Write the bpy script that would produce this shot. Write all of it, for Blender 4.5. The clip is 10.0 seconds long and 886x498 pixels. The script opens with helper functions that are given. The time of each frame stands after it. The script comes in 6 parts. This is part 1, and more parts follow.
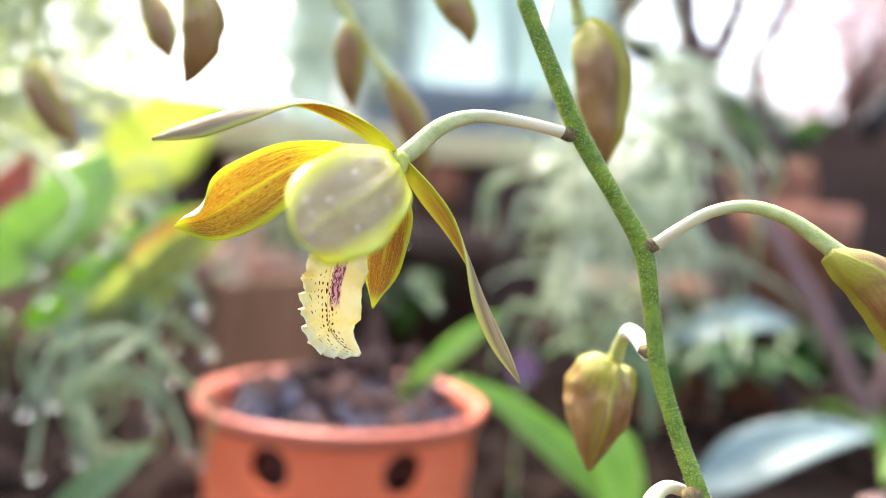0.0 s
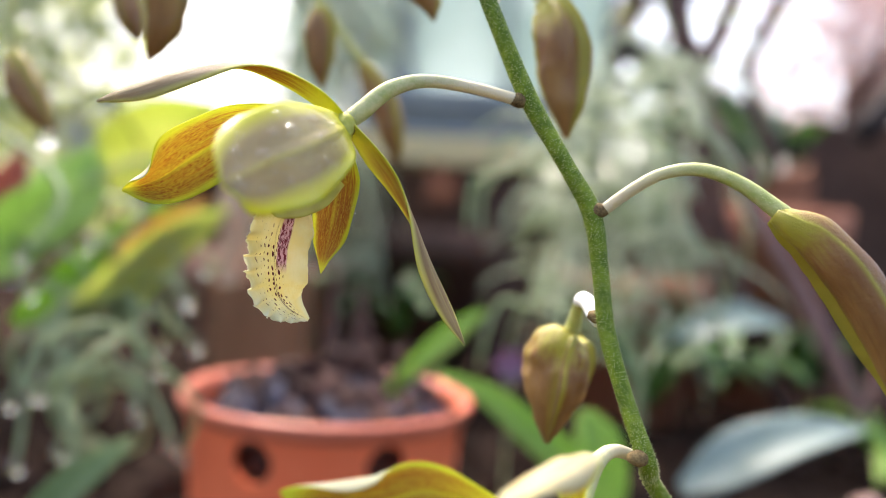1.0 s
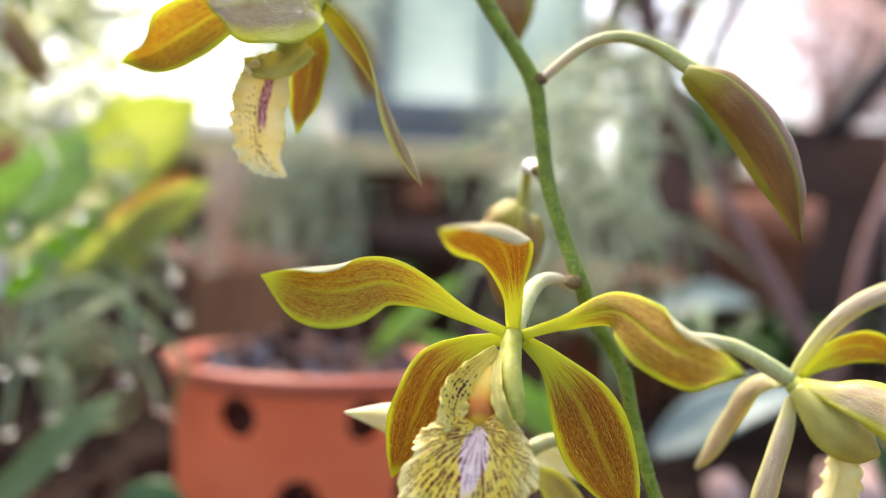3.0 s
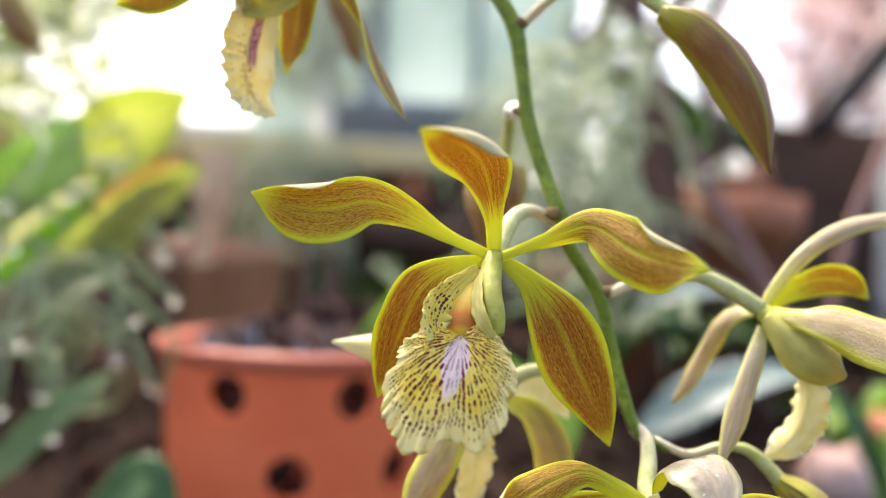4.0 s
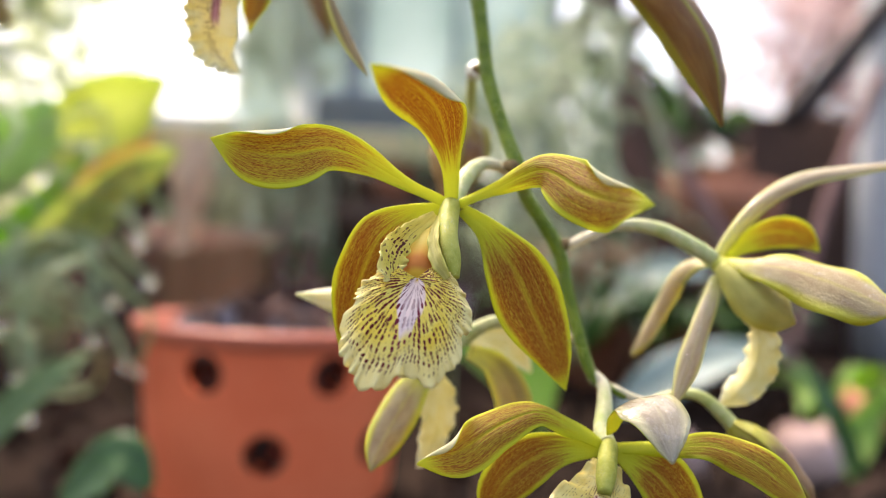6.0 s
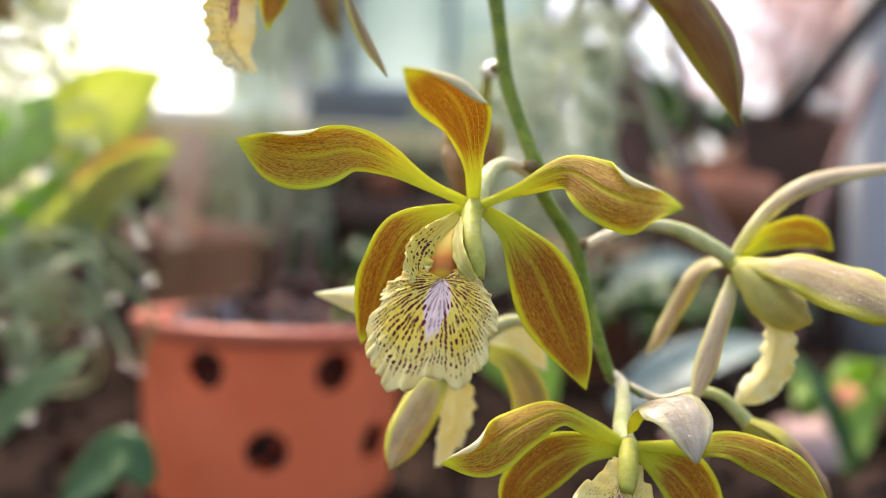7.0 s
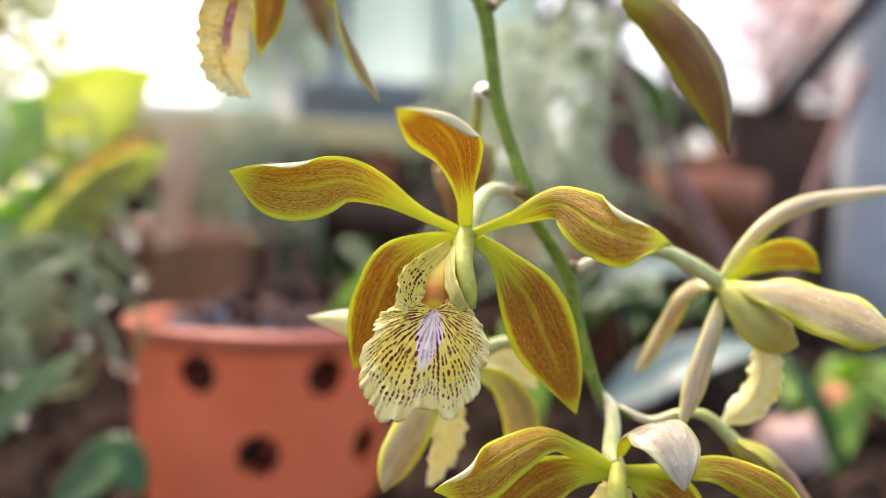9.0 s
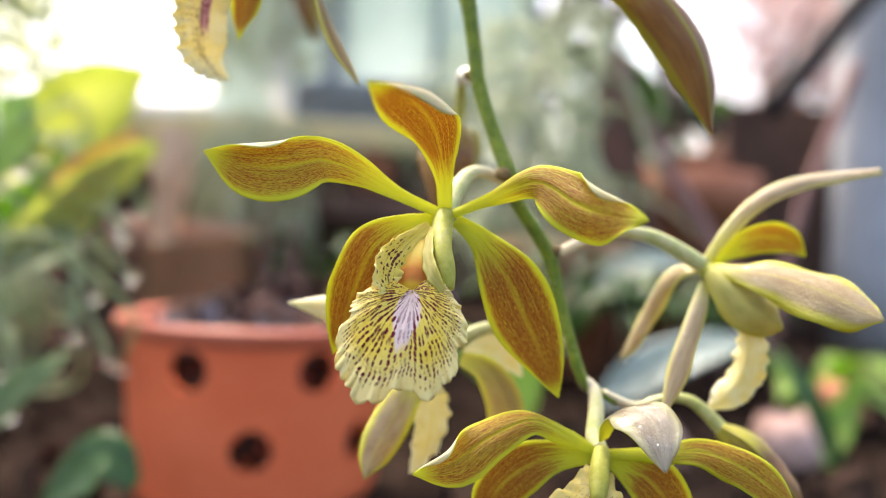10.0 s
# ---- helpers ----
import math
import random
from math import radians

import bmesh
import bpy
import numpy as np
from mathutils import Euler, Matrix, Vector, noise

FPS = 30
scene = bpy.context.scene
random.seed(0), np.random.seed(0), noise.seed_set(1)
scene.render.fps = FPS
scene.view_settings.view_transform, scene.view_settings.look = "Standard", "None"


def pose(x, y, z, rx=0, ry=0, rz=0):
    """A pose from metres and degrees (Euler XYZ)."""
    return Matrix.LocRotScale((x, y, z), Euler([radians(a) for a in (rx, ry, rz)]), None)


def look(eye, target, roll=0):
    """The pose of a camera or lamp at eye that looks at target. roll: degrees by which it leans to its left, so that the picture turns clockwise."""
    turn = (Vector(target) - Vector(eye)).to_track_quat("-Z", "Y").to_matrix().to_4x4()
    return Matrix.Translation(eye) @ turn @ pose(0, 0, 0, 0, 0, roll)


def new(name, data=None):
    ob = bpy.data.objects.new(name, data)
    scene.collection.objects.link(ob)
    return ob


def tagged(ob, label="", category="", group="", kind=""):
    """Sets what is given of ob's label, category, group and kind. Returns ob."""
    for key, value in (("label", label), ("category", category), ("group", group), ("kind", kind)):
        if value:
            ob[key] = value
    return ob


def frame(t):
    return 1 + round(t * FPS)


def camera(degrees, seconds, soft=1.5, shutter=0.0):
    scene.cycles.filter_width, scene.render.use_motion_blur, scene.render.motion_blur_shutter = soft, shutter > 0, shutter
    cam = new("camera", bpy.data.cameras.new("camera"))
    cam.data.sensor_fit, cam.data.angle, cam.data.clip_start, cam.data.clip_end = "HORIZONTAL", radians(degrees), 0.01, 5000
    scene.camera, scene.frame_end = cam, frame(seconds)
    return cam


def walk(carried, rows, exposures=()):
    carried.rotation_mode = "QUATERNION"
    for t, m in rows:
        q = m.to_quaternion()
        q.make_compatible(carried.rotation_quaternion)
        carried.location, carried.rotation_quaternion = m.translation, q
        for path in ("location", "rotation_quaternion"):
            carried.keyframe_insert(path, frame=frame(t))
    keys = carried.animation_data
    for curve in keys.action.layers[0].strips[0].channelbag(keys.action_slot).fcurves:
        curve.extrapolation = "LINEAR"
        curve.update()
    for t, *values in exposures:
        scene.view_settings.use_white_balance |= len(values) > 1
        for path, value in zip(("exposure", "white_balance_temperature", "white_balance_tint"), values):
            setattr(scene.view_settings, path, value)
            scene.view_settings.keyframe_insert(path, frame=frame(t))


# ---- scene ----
CM = 0.01  # the plan below is written in centimetres

# ---- camera ----
cam = camera(57.18, 10.0, soft=0.6)
cam.data.dof.use_dof = True
cam.data.dof.focus_distance = 11.6 * CM
cam.data.dof.aperture_fstop = 8.0
EV = 2.05
PATH = [
    (0, (-0.069, -0.033, 15.805), (-0.760, 11.938, 15.336), 3.81),
    (0.5, (0.443, 0.036, 15.636), (-0.357, 12.001, 15.187), 3.87),
    (1, (0.791, 0.020, 15.203), (0.031, 11.992, 14.867), 3.81),
    (1.5, (1.239, -0.261, 14.552), (0.488, 11.714, 14.377), 3.50),
    (2, (1.108, -0.915, 13.978), (0.437, 11.065, 13.862), 3.34),
    (2.5, (1.537, -1.009, 13.268), (0.872, 10.973, 13.232), 3.17),
    (3, (1.445, -1.673, 12.576), (0.892, 10.314, 12.614), 3.05),
    (3.2, (1.543, -1.945, 12.289), (1.040, 10.044, 12.363), 2.99),
    (4.3, (1.643, -2.150, 11.189), (1.284, 9.843, 11.363), 2.85),
    (4.5, (1.541, -2.183, 11.161), (1.237, 9.812, 11.327), 2.73),
    (5, (2.001, -2.305, 11.033), (1.685, 9.690, 11.182), 2.94),
    (5.5, (2.135, -2.392, 10.751), (1.910, 9.606, 10.854), 2.61),
    (5.7, (2.205, -2.383, 10.704), (1.981, 9.615, 10.809), 2.72),
    (6.8, (1.493, -2.404, 10.566), (1.448, 9.596, 10.601), 2.48),
    (7, (1.586, -2.430, 10.736), (1.541, 9.570, 10.746), 2.68),
    (7.5, (1.651, -2.646, 11.169), (1.650, 9.354, 11.132), 2.57),
    (8, (1.515, -2.728, 11.160), (1.551, 9.272, 11.095), 2.69),
    (8.5, (1.560, -2.501, 11.083), (1.637, 9.499, 11.027), 2.52),
    (9, (1.540, -2.571, 11.286), (1.636, 9.429, 11.182), 2.67),
    (9.5, (1.625, -2.540, 11.159), (1.740, 9.459, 11.065), 2.71),
    (10, (1.852, -2.427, 10.990), (1.966, 9.572, 10.915), 2.43),
]
walk(cam, [(t, look(Vector(e) * CM, Vector(g) * CM, roll)) for t, e, g, roll in PATH],
     [(0, EV + 0.62, 6300, 10), (0.6, EV + 0.03, 6500, 11), (1.0, EV + 0.02, 6600, 12), (1.5, EV - 0.35, 6650, 12), (2.2, EV + 0.03, 6750, 12), (3.2, EV + 0.08, 6800, 11), (5, EV + 0.03, 6900, 12),
      (7.2, EV - 0.05, 6950, 12), (9, EV + 0.08, 7000, 12), (10, EV + 0.13, 7000, 12)])

# ---- world, sun, exposure ----
world = bpy.data.worlds.new("sky")
scene.world = world
world.use_nodes = True
wn = world.node_tree
sky = wn.nodes.new("ShaderNodeTexSky")
sky.sky_type, sky.sun_disc = "NISHITA", False
SUN_AZ, SUN_EL = radians(-30), radians(56)
sky.sun_elevation, sky.sun_rotation = SUN_EL, SUN_AZ
sky.air_density, sky.dust_density, sky.ozone_density = 1.0, 6.0, 1.0
wn.links.new(sky.outputs[0], wn.nodes["Background"].inputs[0])
wn.nodes["Background"].inputs[1].default_value = 0.15
sun_to = Vector((math.sin(SUN_AZ) * math.cos(SUN_EL), math.cos(SUN_AZ) * math.cos(SUN_EL), math.sin(SUN_EL)))
sun = new("sun", bpy.data.lights.new("sun", "SUN"))
sun.data.energy, sun.data.angle, sun.data.color = 1.5, radians(14), (1.0, 0.95, 0.87)
sun.matrix_world = look(sun_to * 20, (0, 0, 0))


# ---- material helpers ----
def material(name):
    m = bpy.data.materials.new(name)
    m.use_nodes = True
    return m, m.node_tree, m.node_tree.nodes["Principled BSDF"]


def put(nt, socket, value):
    if hasattr(value, "is_linked"):
        nt.links.new(value, socket)
    elif isinstance(value, tuple) and len(value) == 3 and socket.type == "RGBA":
        socket.default_value = (*value, 1)
    else:
        socket.default_value = value


def calc(nt, op, a, b=None, c=None):
    n = nt.nodes.new("ShaderNodeMath")
    n.operation = op
    for k, v in enumerate((a, b, c)):
        if v is not None:
            put(nt, n.inputs[k], v)
    return n.outputs[0]


def ease(nt, x, lo, hi):
    n = nt.nodes.new("ShaderNodeMapRange")
    n.interpolation_type = "SMOOTHSTEP"
    put(nt, n.inputs[0], x)
    n.inputs[1].default_value, n.inputs[2].default_value = lo, hi
    return n.outputs[0]


def blend(nt, fac, a, b):
    n = nt.nodes.new("ShaderNodeMix")
    n.data_type = "RGBA"
    put(nt, n.inputs[0], fac)
    put(nt, n.inputs[6], a)
    put(nt, n.inputs[7], b)
    return n.outputs[2]


def grain(nt, vector, scale, detail=4.0, rough=0.6):
    n = nt.nodes.new("ShaderNodeTexNoise")
    if vector is not None:
        put(nt, n.inputs["Vector"], vector)
    n.inputs["Scale"].default_value, n.inputs["Detail"].default_value, n.inputs["Roughness"].default_value = scale, detail, rough
    return n.outputs[0]


def coords(nt, scale=(1, 1, 1), kind="UV", shift=True):
    tc = nt.nodes.new("ShaderNodeTexCoord")
    mp = nt.nodes.new("ShaderNodeMapping")
    nt.links.new(tc.outputs[kind], mp.inputs[0])
    mp.inputs["Scale"].default_value = scale
    if shift:
        info = nt.nodes.new("ShaderNodeObjectInfo")
        off = calc(nt, "MULTIPLY", info.outputs["Random"], 37.0)
        cx = nt.nodes.new("ShaderNodeCombineXYZ")
        nt.links.new(off, cx.inputs[2])
        nt.links.new(cx.outputs[0], mp.inputs["Location"])
    return mp.outputs[0]


def uv_pair(nt):
    tc = nt.nodes.new("ShaderNodeTexCoord")
    s = nt.nodes.new("ShaderNodeSeparateXYZ")
    nt.links.new(tc.outputs["UV"], s.inputs[0])
    return s.outputs[0], s.outputs[1]


def relief(nt, bsdf, height, strength, distance):
    n = nt.nodes.new("ShaderNodeBump")
    n.inputs["Strength"].default_value, n.inputs["Distance"].default_value = strength, distance
    nt.links.new(height, n.inputs["Height"])
    nt.links.new(n.outputs[0], bsdf.inputs["Normal"])


def let_light_through(nt, bsdf, colour, share):
    """Leaf-like tissue: part of the light goes through it."""
    tr = nt.nodes.new("ShaderNodeBsdfTranslucent")
    put(nt, tr.inputs[0], colour)
    mx = nt.nodes.new("ShaderNodeMixShader")
    mx.inputs[0].default_value = share
    nt.links.new(bsdf.outputs[0], mx.inputs[1])
    nt.links.new(tr.outputs[0], mx.inputs[2])
    nt.links.new(mx.outputs[0], nt.nodes["Material Output"].inputs[0])


LIME, GOLD, MAROON = (0.66, 0.71, 0.055), (0.56, 0.45, 0.05), (0.10, 0.010, 0.016)


def petal_inner(name, dense, field=(0.62, 0.40, 0.045), brown=(0.48, 0.225, 0.035), dark=(0.33, 0.115, 0.024), share=0.56):
    """The flower's face: lime ground, a lime midrib and margin, and brown made of fine lengthwise dashes; dense: how far the brown closes up."""
    m, nt, b = material(name)
    u, v = uv_pair(nt)
    edge = calc(nt, "ABSOLUTE", calc(nt, "MULTIPLY_ADD", v, 2.0, -1.0))
    wob = grain(nt, coords(nt, (5, 2, 1)), 1.0, 3)
    edge2 = calc(nt, "ADD", edge, calc(nt, "MULTIPLY_ADD", wob, 0.3, -0.15))
    streak = grain(nt, coords(nt, (6, 26, 1)), 1.0, 6, 0.75)
    dash = grain(nt, coords(nt, (54, 74, 1)), 1.0, 3, 0.65)
    inside = calc(nt, "MULTIPLY", ease(nt, calc(nt, "ADD", u, calc(nt, "MULTIPLY_ADD", streak, 0.5, -0.25)), 0.22 - 0.8 * dense, 0.48 - 0.8 * dense),
                  calc(nt, "SUBTRACT", 1.0, ease(nt, edge2, 0.70, 0.93)))
    inside = calc(nt, "MULTIPLY", inside, calc(nt, "SUBTRACT", 1.0, ease(nt, u, 0.86, 0.97)))
    rib = calc(nt, "SUBTRACT", 1.0, ease(nt, edge, 0.02, 0.16))
    rib = calc(nt, "MULTIPLY", rib, calc(nt, "SUBTRACT", 1.0, ease(nt, u, 0.6, 0.95)))
    lines = calc(nt, "ABSOLUTE", calc(nt, "SUBTRACT", calc(nt, "FRACT", calc(nt, "ADD", calc(nt, "MULTIPLY", v, 9.0), calc(nt, "MULTIPLY", wob, 0.8))), 0.5))
    vein = calc(nt, "MULTIPLY", ease(nt, lines, 0.36, 0.48), 0.28)
    inside = calc(nt, "MULTIPLY", inside, calc(nt, "SUBTRACT", 1.0, calc(nt, "MAXIMUM", calc(nt, "MULTIPLY", rib, 0.75 - 3.5 * dense), vein)))
    cover = calc(nt, "ADD", calc(nt, "MULTIPLY", streak, 0.5), calc(nt, "MULTIPLY", dash, 0.6))
    broken = calc(nt, "MULTIPLY", inside, ease(nt, calc(nt, "ADD", cover, dense), 0.44, 0.66))
    ground = blend(nt, inside, LIME, blend(nt, ease(nt, streak, 0.35, 0.7), GOLD, field))
    ink = blend(nt, ease(nt, dash, 0.40, 0.62), brown, dark)
    col = blend(nt, broken, ground, ink)
    put(nt, b.inputs["Base Color"], col)
    b.inputs["Roughness"].default_value = 0.5
    b.inputs["Specular IOR Level"].default_value = 0.2
    relief(nt, b, calc(nt, "ADD", calc(nt, "MULTIPLY", vein, -1.2), calc(nt, "ADD", streak, calc(nt, "MULTIPLY", dash, 0.6))), 0.5, 0.0007)
    let_light_through(nt, b, col, share)
    return m


def petal_outer(name, pale_tan, dark_tan, coat=0.0, hem=(0.66, 0.62, 0.17), veiny=0.3):
    m, nt, b = material(name)
    u, v = uv_pair(nt)
    edge = calc(nt, "ABSOLUTE", calc(nt, "MULTIPLY_ADD", v, 2.0, -1.0))
    veins = grain(nt, coords(nt, (5, 26, 1)), 1.0, 5, 0.7)
    cloud = grain(nt, coords(nt, (4, 3, 1)), 1.0, 3)
    inside = calc(nt, "SUBTRACT", 1.0, ease(nt, calc(nt, "ADD", edge, calc(nt, "MULTIPLY_ADD", cloud, 0.4, -0.2)), 0.5, 0.9))
    inside = calc(nt, "MULTIPLY", inside, ease(nt, u, 0.02, 0.3))
    tan = blend(nt, ease(nt, calc(nt, "MULTIPLY_ADD", veins, veiny, calc(nt, "MULTIPLY_ADD", cloud, 0.75, 0.15 - 0.5 * veiny)), 0.38, 0.68), pale_tan, dark_tan)
    rib = calc(nt, "SUBTRACT", 1.0, ease(nt, edge, 0.02, 0.09))
    col = blend(nt, calc(nt, "MULTIPLY", inside, calc(nt, "MULTIPLY_ADD", rib, -0.2, 1.0)), hem, tan)
    put(nt, b.inputs["Base Color"], col)
    wet = grain(nt, coords(nt, (7, 4, 1)), 1.0, 3)
    b.inputs["Coat Weight"].default_value, b.inputs["Coat Roughness"].default_value = coat, 0.08
    put(nt, b.inputs["Roughness"], calc(nt, "MULTIPLY_ADD", ease(nt, wet, 0.4, 0.6), -0.08 - 0.3 * coat, 0.52))
    fine = grain(nt, coords(nt, (70, 40, 1)), 1.0, 2)
    film = grain(nt, coords(nt, (16, 9, 1)), 1.0, 3)
    relief(nt, b, calc(nt, "ADD", calc(nt, "MULTIPLY", film, 1.3 * coat), calc(nt, "ADD", calc(nt, "MULTIPLY", veins, veiny / 0.3), calc(nt, "MULTIPLY", fine, 0.5))), 0.4 + 0.3 * coat, 0.0006)
    let_light_through(nt, b, col, 0.42)
    return m


def lip_skin(name, spots, purple, cells=(29, 33), reach=0.97, deep=(0.80, 0.62, 0.13), light=(0.85, 0.75, 0.32), share=0.35, centre=1.0, hem=(0.88, 0.85, 0.60), stripe_tone=(0.84, 0.66, 0.74), span=(0.40, 0.46, 0.66, 0.76), bare=-1.0, heavy=1.0):
    m, nt, b = material(name)
    u, v = uv_pair(nt)
    mid = calc(nt, "ABSOLUTE", calc(nt, "MULTIPLY_ADD", v, 2.0, -centre))
    wob = grain(nt, coords(nt, (6, 3, 1)), 1.0, 3)
    pale = blend(nt, ease(nt, wob, 0.35, 0.7), deep, light)
    pale = blend(nt, ease(nt, calc(nt, "ADD", calc(nt, "MULTIPLY", mid, 0.5), u), 0.95, 1.35), pale, hem)
    col = pale
    glow = blend(nt, 0.35, pale, (0.9, 0.88, 0.7))
    if spots:
        stripe = calc(nt, "MULTIPLY", calc(nt, "SUBTRACT", 1.0, ease(nt, calc(nt, "ADD", mid, calc(nt, "MULTIPLY_ADD", wob, 0.12, -0.06)), 0.13, 0.2)),
                      calc(nt, "MULTIPLY", ease(nt, u, span[0], span[1]), calc(nt, "SUBTRACT", 1.0, ease(nt, u, span[2], span[3]))))
        stripe = calc(nt, "MULTIPLY", stripe, 1.0 if purple else 0.0)
        mottle = ease(nt, grain(nt, coords(nt, (22, 26, 1)), 1.0, 3, 0.7), 0.44, 0.58)
        stripe_tone = blend(nt, mottle, stripe_tone, (0.17, 0.012, 0.045))
        col = blend(nt, stripe, col, stripe_tone)
        # rows of short dashes that run out from the throat
        lane = calc(nt, "ADD", calc(nt, "MULTIPLY", v, cells[1]), calc(nt, "MULTIPLY_ADD", grain(nt, coords(nt, (5, 4, 1)), 1.0, 2), 1.6, -0.8))
        row = calc(nt, "FLOOR", lane)
        toss = nt.nodes.new("ShaderNodeTexWhiteNoise")
        toss.noise_dimensions = "1D"
        put(nt, toss.inputs["W"], row)
        step = calc(nt, "ADD", calc(nt, "MULTIPLY", u, cells[0]), calc(nt, "MULTIPLY", toss.outputs[0], 7.0))
        step = calc(nt, "ADD", step, calc(nt, "MULTIPLY_ADD", grain(nt, coords(nt, (14, 14, 1)), 1.0, 2), 1.4, -0.7))
        pair = nt.nodes.new("ShaderNodeCombineXYZ")
        put(nt, pair.inputs[0], row)
        put(nt, pair.inputs[1], calc(nt, "FLOOR", step))
        chance = nt.nodes.new("ShaderNodeTexWhiteNoise")
        chance.noise_dimensions = "2D"
        put(nt, chance.inputs["Vector"], pair.outputs[0])
        near = calc(nt, "SUBTRACT", 1.0, ease(nt, mid, 0.1, 0.85))
        fx = calc(nt, "MULTIPLY_ADD", calc(nt, "FRACT", lane), 2.0, -1.0)
        fy = calc(nt, "MULTIPLY_ADD", calc(nt, "FRACT", step), 2.0, -1.0)
        far = calc(nt, "ADD", calc(nt, "POWER", calc(nt, "MULTIPLY", fx, 1.9), 2.0), calc(nt, "POWER", calc(nt, "MULTIPLY", fy, 1.25), 2.0))
        size = calc(nt, "MULTIPLY", calc(nt, "MULTIPLY_ADD", near, 0.6 * heavy, 0.25 * heavy), ease(nt, chance.outputs[0], 0.25, 0.85))
        dot = calc(nt, "SUBTRACT", 1.0, ease(nt, calc(nt, "SUBTRACT", far, size), -0.12, 0.12))
        line = calc(nt, "MULTIPLY", ease(nt, grain(nt, coords(nt, (3, 36, 1), shift=False), 1.0, 3), 0.52, 0.62),
                    calc(nt, "MULTIPLY", calc(nt, "SUBTRACT", 1.0, ease(nt, mid, 0.22, 0.42)), ease(nt, mid, 0.13, 0.19)))
        dot = calc(nt, "MAXIMUM", dot, line)
        fade = calc(nt, "MULTIPLY", calc(nt, "SUBTRACT", 1.0, ease(nt, mid, reach - 0.2, reach)), calc(nt, "SUBTRACT", 1.0, ease(nt, u, 0.9, 1.0)))
        fade = calc(nt, "MULTIPLY", fade, ease(nt, u, 0.1, 0.35))
        fade = calc(nt, "MULTIPLY", fade, calc(nt, "MULTIPLY_ADD", stripe, -0.15, 1.0))
        dot = calc(nt, "MULTIPLY", dot, calc(nt, "MULTIPLY", fade, ease(nt, v, bare, bare + 0.08)))
        col = blend(nt, dot, col, MAROON)
        glow = blend(nt, dot, blend(nt, stripe, glow, stripe_tone), MAROON)
    put(nt, b.inputs["Base Color"], col)
    b.inputs["Roughness"].default_value = 0.5
    ridge = grain(nt, coords(nt, (4, 30, 1)), 1.0, 4)
    relief(nt, b, ridge, 0.5, 0.0008)
    let_light_through(nt, b, glow, share)
    return m


